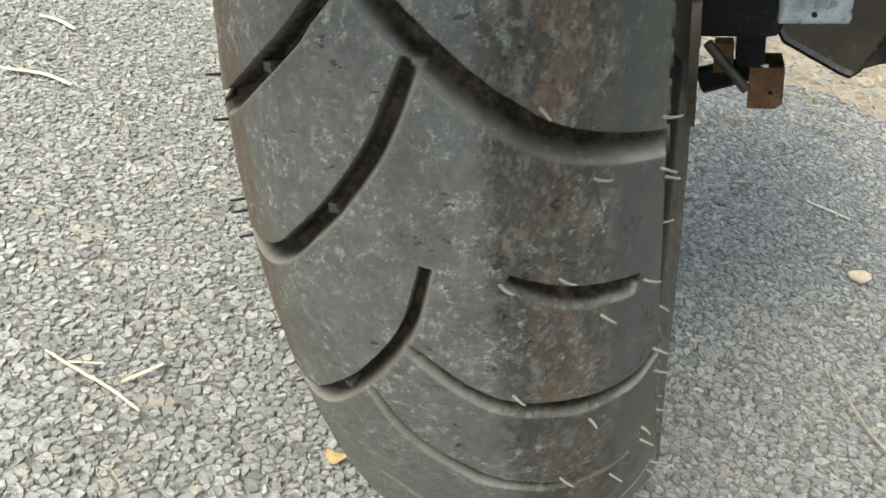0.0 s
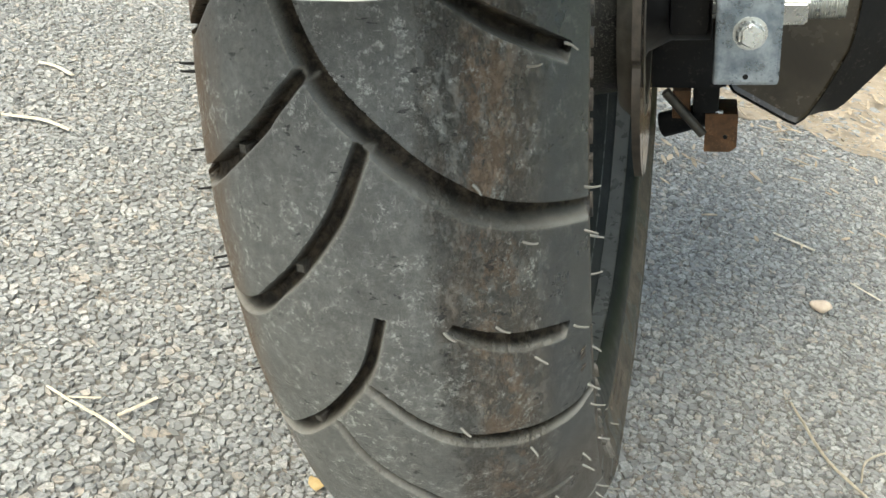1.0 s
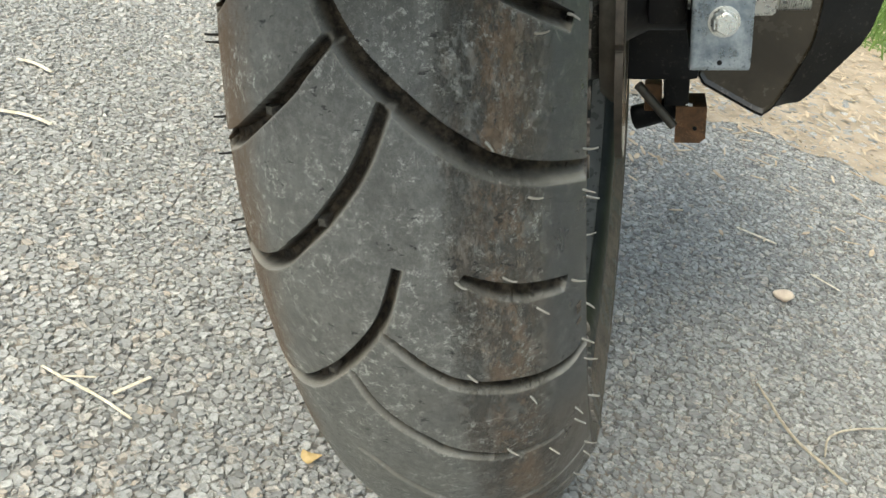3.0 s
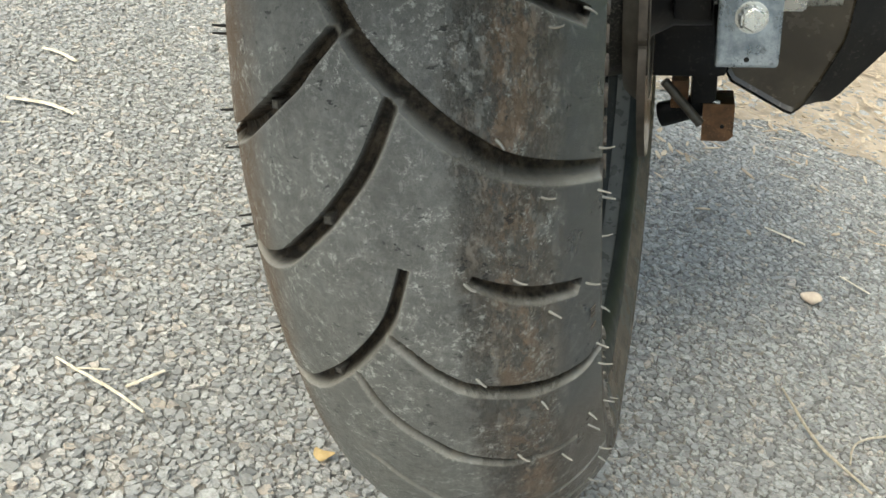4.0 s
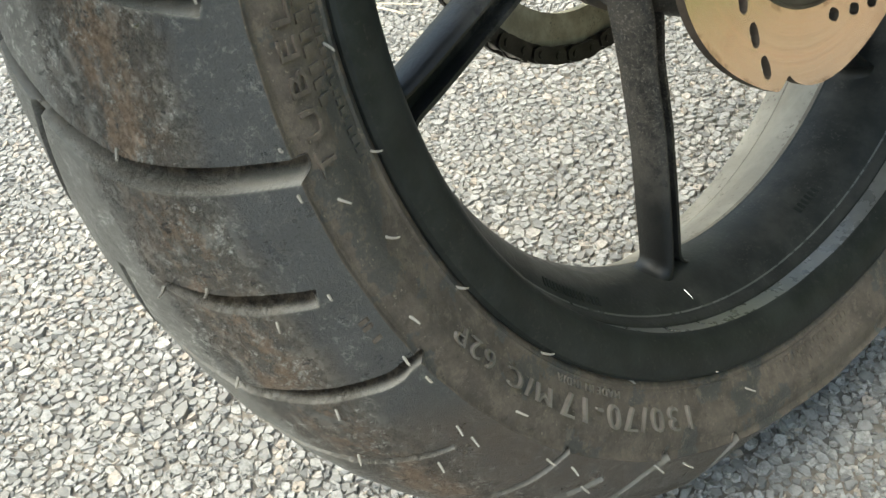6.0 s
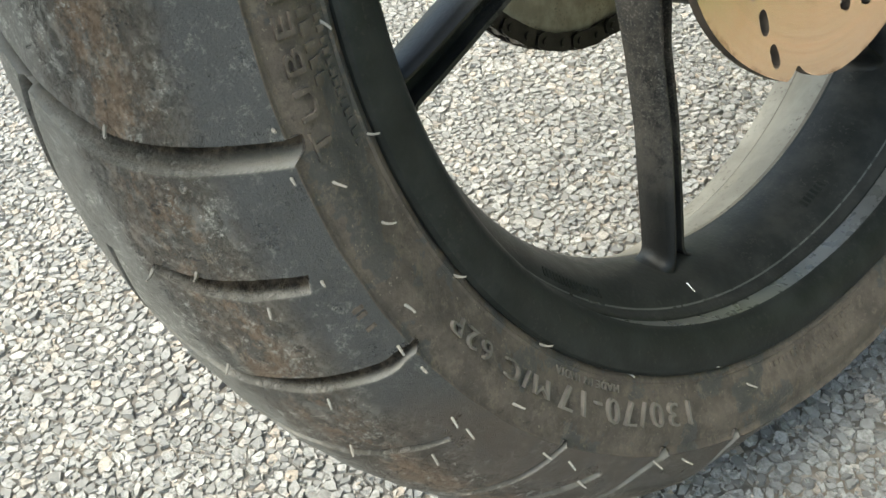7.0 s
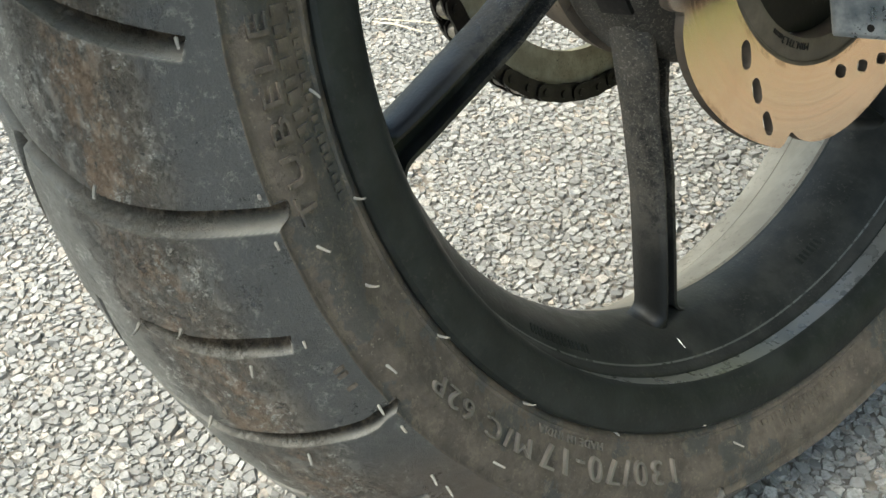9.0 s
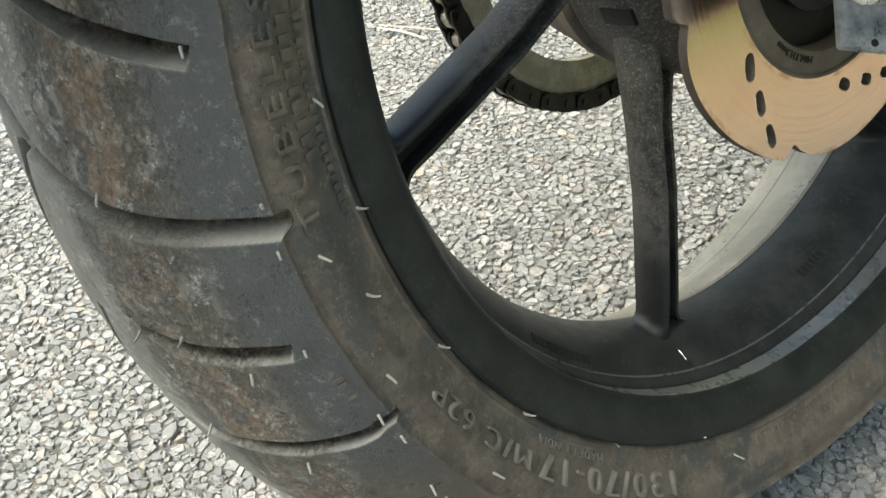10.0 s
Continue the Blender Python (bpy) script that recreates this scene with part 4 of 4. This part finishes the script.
part("carrier", revolved([(0.0012, 0.0496), (0.0024, 0.0502), (0.0024, 0.0572), (0.0016, 0.0582), (0.0016, 0.0594), (0.0022, 0.0600), (0.0022, 0.0612), (0.0008, 0.0622), (-0.0060, 0.0615), (-0.0120, 0.0560), (-0.0120, 0.0496)], 120), CARRIER, disc, "dull brown disc carrier ring")
# added black ring covers the hub and paints the disc hole's shade
part("hub_shade_ring", revolved([(-0.0060, 0.0300), (-0.0060, 0.0485), (-0.0125, 0.0485), (-0.0125, 0.0300)], 64), BLACK, disc, "black ring for the shade inside the disc hole")
stamp = bpy.data.curves.new("stamping", "FONT")
stamp.body, stamp.size, stamp.extrude, stamp.space_character, stamp.resolution_u = "MIN.TH.3mm", 0.0030 / 0.70, 0.0003, 1.1, 2
stamp_ob = new("stamping", stamp)
bpy.context.view_layer.update()
stamp_mesh = bpy.data.meshes.new_from_object(stamp_ob.evaluated_get(bpy.context.evaluated_depsgraph_get()))
bpy.data.objects.remove(stamp_ob)
stamp_wide = max(v.co.x for v in stamp_mesh.vertices)
for v in stamp_mesh.vertices:
    v.co = polar(0.0025 + v.co.z, 0.0520 + v.co.y, -69.5 + 27.5 * v.co.x / stamp_wide)
stamp_mesh.materials.clear()
stamp_mesh.materials.append(BLACK)
part("stamping", stamp_mesh, None, disc, "stamped thickness mark")

# ---- sprocket and chain ----
SPROCKET_S, TEETH, PITCH = -0.0720, 44, 0.0127
PITCH_R = PITCH / (2 * math.sin(math.pi / TEETH))
teeth_ring = []
for n in range(TEETH * 6):
    p = (n % 6) / 6
    teeth_ring.append(polar(0, PITCH_R - 0.0030 + 0.0068 * max(0.0, math.sin(math.pi * p)) ** 0.8, n * 60 / TEETH)[1:])
windows = []
for k in range(3):
    start = 120 * k - 96
    windows.append([polar(0, 0.0672, a)[1:] for a in np.linspace(start, start + 108, 30)] + [polar(0, 0.0420, a)[1:] for a in np.linspace(start + 104, start + 4, 20)])
sprocket = part("sprocket", plate(teeth_ring, 0.0055, [*windows, [polar(0, 0.030, a)[1:] for a in range(0, 360, 10)]]), (SPROCKET, SPROCKET), bike, "dirty yellowish steel rear sprocket", 30)
sprocket.matrix_local = pose(SPROCKET_S, 0, 0)


def link_shape(inner):
    """A waisted pair of chain plates one pitch long."""
    bm = bmesh.new()
    ring = []
    for k in range(28):
        t = math.tau * k / 28
        x = math.cos(t)
        y = math.sin(t) * (0.0056 if not inner else 0.0059)
        ring.append((math.copysign(min(abs(x) * 0.0128, 0.0118), x), y * (0.80 + 0.22 * min(1, abs(x) * 1.3))))
    for s in ((-0.0068, -0.0052, 0.0052, 0.0068) if not inner else (-0.0049, -0.0034, 0.0034, 0.0049),):
        for low, high in ((s[0], s[1]), (s[2], s[3])):
            a = [bm.verts.new((low, *p)) for p in ring]
            b = [bm.verts.new((high, *p)) for p in ring]
            for i in range(len(ring)):
                j = (i + 1) % len(ring)
                bm.faces.new((a[i], a[j], b[j], b[i]))
            bm.faces.new(reversed(a))
            bm.faces.new(b)
    for x in (-PITCH / 2, PITCH / 2):
        made = bmesh.ops.create_cone(bm, cap_ends=True, segments=12, radius1=0.0021 if not inner else 0.0042, radius2=0.0021 if not inner else 0.0042, depth=0.0152 if not inner else 0.0066, matrix=Matrix.Translation((0, x, 0)) @ pose(0, 0, 0, 0, 90, 0))
        for face in {f for v in made["verts"] for f in v.link_faces}:
            face.material_index = 1 if inner else 0
    bmesh.ops.recalc_face_normals(bm, faces=bm.faces[:])
    data = bpy.data.meshes.new("chain_link")
    bm.to_mesh(data)
    bm.free()
    data.materials.append(CHAIN)
    data.materials.append(ROLLER)
    data.polygons.foreach_set("use_smooth", [True] * len(data.polygons))
    data.set_sharp_from_angle(angle=radians(35))
    return data


# the chain runs round the back of the sprocket, and forward above and below it
LINKS = [link_shape(True), link_shape(False)]
chain = part("chain", LINKS[0], None, bike, "oily black drive chain")
step = 360 / TEETH
places = [(polar(SPROCKET_S, PITCH_R * math.cos(math.pi / TEETH), -93 + (n + 0.5) * step), -(-93 + (n + 0.5) * step) - 90) for n in range(23)]
for side, a in ((-1, -93.0), (1, -93.0 + 23 * step)):
    _, y0, z0 = polar(0, PITCH_R, a)
    for n in range(18):
        y = y0 + PITCH * (n + 0.5)
        places.append(((SPROCKET_S, y, z0 + (0.0009 * (n + 0.5) * (1 if side < 0 else -1))), 0.0))
for n, (place, turn) in enumerate(places):
    m = pose(*place, turn, 0, 0)
    if n == 0:
        chain.matrix_local = m
        first = m.inverted()
        continue
    ob = part("chain_link", LINKS[n % 2], None, chain)
    ob.matrix_local = first @ m

# ---- swingarm end, axle and brake gear ----
arm = part("swingarm", block((0.1090, -0.046, -0.030), (0.1390, 0.42, 0.034), 0.004), BLACK, bike, "black box-section swingarm")
end_plate = part("end_plate", block((0.1080, -0.0520, -0.0310), (0.1400, -0.0475, 0.036), 0.0024, 4), ZINC, arm, "stained galvanised end plate with a bolt")
part("plate_flange", block((0.1382, -0.0520, -0.0290), (0.1402, -0.030, 0.036), 0.0006), ZINC, arm, "galvanised plate flange")
# a black disc stands in for the shade in a small hole
part("plate_hole_shade", rod((0.1240, -0.0523, -0.0265), (0.1240, -0.049, -0.0265), 0.0014, None, 14), BLACK, arm)
bolt = bmesh.new()
bmesh.ops.create_cone(bolt, cap_ends=True, segments=6, radius1=0.0078, radius2=0.0070, depth=0.0070, matrix=pose(0.1250, -0.0562, -0.0045, 90, 0, 12))
bmesh.ops.bevel(bolt, geom=bolt.edges[:], offset=0.0013, segments=3, affect="EDGES")
part("bolt", bolt, BOLT, arm, "plated hex bolt head", 30)
part("bolt_washer", rod((0.1250, -0.0528, -0.0045), (0.1250, -0.0516, -0.0045), 0.0084, None, 32, 0.0003), BOLT, arm)
nut = bmesh.new()
bmesh.ops.create_cone(nut, cap_ends=True, segments=6, radius1=0.0150, radius2=0.0150, depth=0.014, matrix=pose(0.1490, 0, 0.002, 0, 90, 0))
bmesh.ops.bevel(nut, geom=nut.edges[:], offset=0.0012, segments=2, affect="EDGES")
part("axle_nut", nut, BOLT, arm, "plated axle nut", 30)
thread = []
for n in range(15):
    thread += [(0.156 + n * 0.0013, 0.0082), (0.1566 + n * 0.0013, 0.0094)]
part("axle_thread", revolved([(0.150, 0.0)] + thread + [(0.1765, 0.0)], 32, False), BOLT, arm, "threaded axle end")
part("axle", rod((-0.13, 0, 0), (0.15, 0, 0), 0.0085, None, 24), BOLT, bike)
spacer = part("axle_spacer", revolved([(0.060, 0.0090), (0.060, 0.034), (0.070, 0.034), (0.074, 0.026), (0.086, 0.020), (0.107, 0.020), (0.107, 0.0090)], 64), BLACK, bike)
caliper_bracket = part("caliper_bracket", block((0.0850, -0.028, -0.012), (0.1060, 0.050, 0.110), 0.005), BLACK, bike, "black brake caliper bracket")
part("caliper", block((0.050, -0.012, 0.064), (0.106, 0.070, 0.130), 0.010, 3), BLACK, bike, "black brake caliper")
part("brake_torque_arm", block((0.0690, 0.104, -0.080), (0.1225, 0.240, 0.060), 0.008), BLACK, bike, "black footrest hanger beside the wheel")
part("hanger_foot", block((0.1000, 0.176, -0.1195), (0.1190, 0.222, -0.070), 0.003), BLACK, bike)
part("rusty_clip", block((0.0850, 0.184, -0.126), (0.0985, 0.200, -0.104), 0.002), RUST, bike, "rusty clip on the brake rod")
part("rod_boot", rod((0.0780, 0.200, -0.136), (0.1120, 0.192, -0.124), 0.010, 0.009, 18), BLACK, bike)
stay_shape = loft([[(s, y, z) for s, z in ((0.1095, -0.1490), (0.1285, -0.1490), (0.1330, -0.1450), (0.1330, -0.1215), (0.1095, -0.1215))] for y in (0.1760, 0.1800)])
stay = part("rusty_stay", stay_shape, RUST, bike, "rusty steel stay with a small hole")
# the stay's hole is not cut: its darkness is a black disc
part("stay_hole_shade", rod((0.1245, 0.1750, -0.1370), (0.1245, 0.178, -0.1370), 0.0016, None, 12), BLACK, stay)
part("stay_flange", block((0.1095, 0.176, -0.1215), (0.1330, 0.215, -0.1195), 0.0006), RUST, stay)
part("stay_lug", rod((0.122, 0.178, -0.1190), (0.110, 0.178, -0.1165), 0.0017, None, 10), BOLT, stay)
part("brake_rod", rod((0.0800, 0.168, -0.100), (0.1080, 0.174, -0.1345), 0.0036, None, 12), CARRIER, bike, "dusty brown brake rod")

# ---- muffler ----
OUTER = [(0.121, -0.087), (0.1690, -0.1135), (0.1780, -0.1090), (0.1975, -0.1065), (0.2380, -0.0600), (0.2560, 0.0050), (0.2400, 0.0620), (0.1900, 0.0850), (0.1500, 0.0600), (0.1420, 0.0000), (0.1300, -0.050)]
SEAM = [(0.122, -0.086), (0.1680, -0.1120), (0.1755, -0.1065), (0.1860, -0.0880), (0.2000, -0.0580), (0.2070, 0.0050), (0.2000, 0.0550), (0.1750, 0.0750), (0.1500, 0.0570), (0.1420, 0.0000), (0.1310, -0.050)]


def muffler_ring(points, y, grow, shift=0.0, lift=0.0):
    cs, cz = 0.175, -0.020
    out = []
    for n in range(len(points)):
        a, b = Vector(points[n]), Vector(points[(n + 1) % len(points)])
        for t in (0.10, 0.5, 0.90):
            p = a.lerp(b, t)
            out.append((cs + (p.x - cs) * grow + shift, y, cz + (p.y - cz) * grow + lift))
    return out


muffler = part("muffler", loft([muffler_ring(SEAM, 0.140, 0.55), muffler_ring(SEAM, 0.131, 0.95), muffler_ring(SEAM, 0.1295, 0.985), muffler_ring(SEAM, 0.131, 1.0)]), MUFFLER, bike, "dusty black muffler with a brown end cap", 30)
part("muffler_body", loft([muffler_ring(SEAM, 0.1345, 1.0), muffler_ring(SEAM, 0.131, 1.012), muffler_ring(OUTER, 0.146, 0.995), muffler_ring(OUTER, 0.150, 1.0), muffler_ring(OUTER, 0.30, 1.02, 0.010, -0.01), muffler_ring(OUTER, 0.52, 0.9, 0.012, -0.03)]), BLACK, muffler, "satin black muffler body", 30)

# ---- mudguard above the tyre ----
guard_rings = []
for a in range(18, 151, 4):
    guard_rings.append([polar(s, r, a) for s, r in ((-0.082, 0.315), (-0.078, 0.333), (-0.05, 0.345), (0.0, 0.350), (0.05, 0.345), (0.078, 0.333), (0.082, 0.315), (0.079, 0.314), (0.074, 0.330), (0.048, 0.341), (0.0, 0.346), (-0.048, 0.341), (-0.074, 0.330), (-0.079, 0.314))])
mudguard = part("mudguard", loft(guard_rings), GUARD, bike, "black plastic rear mudguard", 35)
flap = []
for wide, y, z in ((0.085, -0.170, 0.305), (0.090, -0.270, 0.265), (0.092, -0.350, 0.205), (0.090, -0.405, 0.150), (0.086, -0.425, 0.108)):
    flap.append([(x * wide - 0.015, y + dy, z) for x, dy in ((-1, 0), (-0.4, -0.004), (0.4, -0.004), (1, 0), (1, 0.003), (0.4, -0.001), (-0.4, -0.001), (-1, 0.003))])
part("flap", loft(flap), GUARD, mudguard, "black mudguard flap", 35)
tip = [(0.0565 + 0.10 * math.sin(radians(a)), 0.0961 + 0.10 * (1 - math.cos(radians(a)))) for a in range(-72, 73, 4)] + [(0.150, 0.190), (-0.037, 0.190)]
part("mudguard_tip", loft([[(s, y, z) for s, z in tip] for y in (-0.4520, -0.4490)]), PLATE, mudguard, "pale grey rounded tip of the mudguard")

# ---- unseen tail over the wheel, added for its shade ----
tail = []
for y, wide, low, high in ((-0.44, 0.030, 0.40, 0.44), (-0.38, 0.075, 0.375, 0.47), (-0.15, 0.135, 0.365, 0.50), (0.20, 0.170, 0.355, 0.52), (0.60, 0.180, 0.300, 0.52), (0.75, 0.110, 0.320, 0.44)):
    mid = (low + high) / 2
    tail.append([(wide * math.copysign(abs(math.cos(t)) ** 0.6, math.cos(t)), y, mid + (high - low) / 2 * math.copysign(abs(math.sin(t)) ** 0.6, math.sin(t))) for t in [k * math.tau / 24 for k in range(24)]])
part("tail", loft(tail), GUARD, bike, "unseen black plastic tail and seat, added to shade the wheel")

# ---- side stand, which carries the lean ----
part("side_stand", rod((-0.17, 0.46, -0.06), (-0.272, 0.40, -0.226), 0.011, 0.010, 16), BLACK, bike)


# ---- loose things on the asphalt ----
def strand(points, r, flat=1.0, sides=6):
    """A thin stalk along a smooth line, lying on the ground."""
    line = curve_through([(*p, 0.0, 0.0) if len(p) == 2 else (*p, 0.0) for p in points], 0.006)[:, :3]
    rings = []
    for n, p in enumerate(line):
        way = line[min(n + 1, len(line) - 1)] - line[max(n - 1, 0)]
        side = np.array([-way[1], way[0], 0.0]) / (np.hypot(way[0], way[1]) + 1e-9)
        taper = r * (0.75 + 0.25 * math.sin(math.pi * (n + 0.5) / len(line)))
        rings.append([tuple(p + side * taper * math.cos(k * math.tau / sides) + np.array([0, 0, taper * flat * math.sin(k * math.tau / sides)])) for k in range(sides)])
    return loft(rings)


def loose(name, shape, material, label, category, group=""):
    return tagged(new(name, mesh_of(name, *shape, material, 50)), label, category, group)


H = 0.0055
loose("straw", strand([(-0.233, -0.094, H), (-0.205, -0.106, H + 0.004), (-0.185, -0.108, H), (-0.158, -0.119, H)], 0.0013, 0.7), STRAW, "dry pale straw stalk with a bent middle", "straw", "straws on the asphalt")
loose("straw", strand([(-0.180, -0.101, H), (-0.166, -0.075, H + 0.001)], 0.0015, 0.5), STRAW, "short flat piece of dry straw", "straw", "straws on the asphalt")
loose("straw", strand([(-0.216, -0.098, H), (-0.196, -0.092, H + 0.002)], 0.0009, 0.7), STRAW, "short thin piece of dry straw", "straw", "straws on the asphalt")
loose("straw", strand([(-0.552, 0.402, H), (-0.530, 0.402, H), (-0.503, 0.390, H)], 0.0034, 0.35), STRAW, "broad flat dry straw blade", "straw", "straws on the asphalt")
loose("straw", strand([(-0.500, 0.256, H), (-0.462, 0.268, H), (-0.430, 0.262, H)], 0.0034, 0.35), STRAW, "long flat pale straw blade", "straw", "straws on the asphalt")
loose("straw", strand([(-0.517, 0.165, H), (-0.490, 0.175, H + 0.002), (-0.460, 0.185, H)], 0.0016, 0.5), STRAW, "pale straw blade crossing another", "straw", "straws on the asphalt")
loose("straw", strand([(-0.516, 0.167, H + 0.003), (-0.488, 0.187, H + 0.002), (-0.462, 0.208, H)], 0.0010, 0.6), STRAW, "thin pale straw blade crossing another", "straw", "straws on the asphalt")
loose("straw", strand([(0.272, 0.470, H), (0.315, 0.452, H)], 0.0024, 0.4), STRAW, "pale flat straw blade", "straw", "straws on the asphalt")
loose("straw", strand([(0.345, 0.395, H), (0.372, 0.372, H)], 0.0014, 0.5), STRAW, "thin dry straw beside a pebble", "straw", "straws on the asphalt")
loose("twig", strand([(0.266, 0.140, H), (0.272, 0.112, H + 0.003), (0.289, 0.073, H), (0.322, 0.032, H)], 0.0012), TWIG, "thin curved dry root", "twig", "twigs on the asphalt")
loose("twig", strand([(0.310, 0.060, H), (0.316, 0.084, H + 0.003), (0.340, 0.110, H), (0.380, 0.130, H)], 0.0010), TWIG, "thin hooked dry root", "twig", "twigs on the asphalt")


def pebble(x, y, size, material, label, flat=0.55):
    bm = bmesh.new()
    bmesh.ops.create_icosphere(bm, subdivisions=3, radius=1)
    off = Vector((x * 91, y * 57, size * 700))
    for v in bm.verts:
        v.co = v.co * (1 + 0.22 * noise.noise(v.co * 1.1 + off) + 0.05 * noise.noise(v.co * 4 + off))
        v.co = Vector((x + v.co.x * size, y + v.co.y * size * 0.75, 0.003 + size * flat * 0.7 + v.co.z * size * flat))
    data = bpy.data.meshes.new("pebble")
    bm.to_mesh(data)
    bm.free()
    data.materials.append(material)
    data.polygons.foreach_set("use_smooth", [True] * len(data.polygons))
    return tagged(new("pebble", data), label, "pebble", "pebbles on the asphalt")


pebble(0.307, 0.321, 0.0099, PEBBLE, "pale orange rounded pebble on the asphalt", 0.6)
leaf_ring = [(-0.044 + 0.0065 * math.cos(t) * (1 + 0.2 * math.cos(3 * t)), -0.105 + 0.0042 * math.sin(t), H + 0.003 * math.cos(2 * t)) for t in [k * math.tau / 16 for k in range(16)]]
loose("leaf", ([*leaf_ring, (-0.044, -0.105, H + 0.002), *[(x, y, z + 0.0006) for x, y, z in leaf_ring], (-0.044, -0.105, H + 0.0028)], [(k, 16, (k + 1) % 16) for k in range(16)] + [(17 + k, 17 + (k + 1) % 16, 33) for k in range(16)] + [(k, (k + 1) % 16, 17 + (k + 1) % 16, 17 + k) for k in range(16)]), LEAF, "small curled yellow leaf scrap", "leaf")

# ---- verge beyond the asphalt: dry litter, then grass ----
border = curve_through([(-0.9, 1.25, 0, 0), (-0.3, 1.0, 0, 0), (0.13, 0.90, 0, 0), (0.38, 0.85, 0, 0), (0.52, 0.76, 0, 0), (0.65, 0.62, 0, 0), (0.78, 0.42, 0, 0), (0.88, 0.15, 0, 0), (0.95, -0.2, 0, 0), (1.05, -0.8, 0, 0), (1.2, -2.0, 0, 0)], 0.02)[:, :2]
border = [(x + 0.02 * math.sin(n * 0.7) + 0.012 * math.sin(n * 1.9), y + 0.02 * math.cos(n * 0.9)) for n, (x, y) in enumerate(border)]
k = len(border)
verge_verts = [(x, y, 0.0022) for x, y in border] + [(x + 0.75, y + 0.75, 0.006) for x, y in border] + [(x + 30, y + 30, 0.02) for x, y in border]
verge_faces = [(n + r * k, n + 1 + r * k, n + 1 + (r + 1) * k, n + (r + 1) * k) for r in range(2) for n in range(k - 1)]
tagged(new("verge", mesh_of("verge", verge_verts, [tuple(reversed(f)) for f in verge_faces], [VERGE, GRASS], 0, [n // (k - 1) for n in range(len(verge_faces))])), "dry brown soil strewn with litter, then grass", "verge", kind="structure")


def strewn(name, count, low, high, make, material, label, category):
    verts, faces = [], []
    chance = np.random.default_rng(count)
    for _ in range(count):
        x, y = chance.uniform(low[0], high[0]), low[1] + (high[1] - low[1]) * chance.uniform(0, 1) ** 0.8
        k = len(verts)
        vs, fs = make(chance, x, y)
        verts += vs
        faces += [tuple(k + i for i in f) for f in fs]
    return tagged(new(name, mesh_of(name, verts, faces, material, 0)), label, category, kind="stuff")


def flake(chance, x, y):
    a, l, w = chance.uniform(0, math.tau), chance.uniform(0.007, 0.030), chance.uniform(0.0008, 0.0032)
    c, s, z, tip = math.cos(a), math.sin(a), 0.007 + chance.uniform(0, 0.006), chance.uniform(-0.003, 0.008)
    ring = [(-l / 2, 0), (-l / 6, -w), (l / 3, -w * 0.8), (l / 2, 0), (l / 3, w * 0.8), (-l / 6, w)]
    return [(x + u * c - v * s, y + u * s + v * c, z + tip * (u / l + 0.5) + lift) for lift in (0, 0.0008) for u, v in ring], [(6, 7, 8, 9, 10, 11)] + [(i, (i + 1) % 6, 6 + (i + 1) % 6, 6 + i) for i in range(6)]


def blade(chance, x, y):
    a, l, w = chance.uniform(0, math.tau), chance.uniform(0.03, 0.09), chance.uniform(0.001, 0.0025)
    dx, dy = math.cos(a) * l * chance.uniform(0.2, 0.7), math.sin(a) * l * chance.uniform(0.2, 0.7)
    return [(x - w, y, 0), (x + w, y, 0), (x + w * 0.7 + dx * 0.4, y + dy * 0.4, l * 0.6), (x - w * 0.7 + dx * 0.4, y + dy * 0.4, l * 0.6), (x + dx, y + dy, l)], [(0, 1, 2, 3), (3, 2, 4)]


strewn("dry_litter", 2600, (0.15, 0.80), (1.3, 2.0), flake, LITTER, "dry straw and leaf litter", "litter")
strewn("dry_litter", 150, (0.10, 0.42), (0.66, 0.92), flake, LITTER, "scattered dry litter on the asphalt", "litter")
strewn("grass", 9000, (0.50, 1.58), (2.4, 3.4), blade, GRASS, "short green grass on the verge", "grass")

# ---- the chips that lie nearest, one by one ----
for n in np.flatnonzero(picked):
    centre = near_shapes[n].mean(0)
    ob = new("stone", mesh_of("stone", near_shapes[n] - centre, stone_faces(7), STONE, 0))
    ob.parent = ground
    ob.location = centre
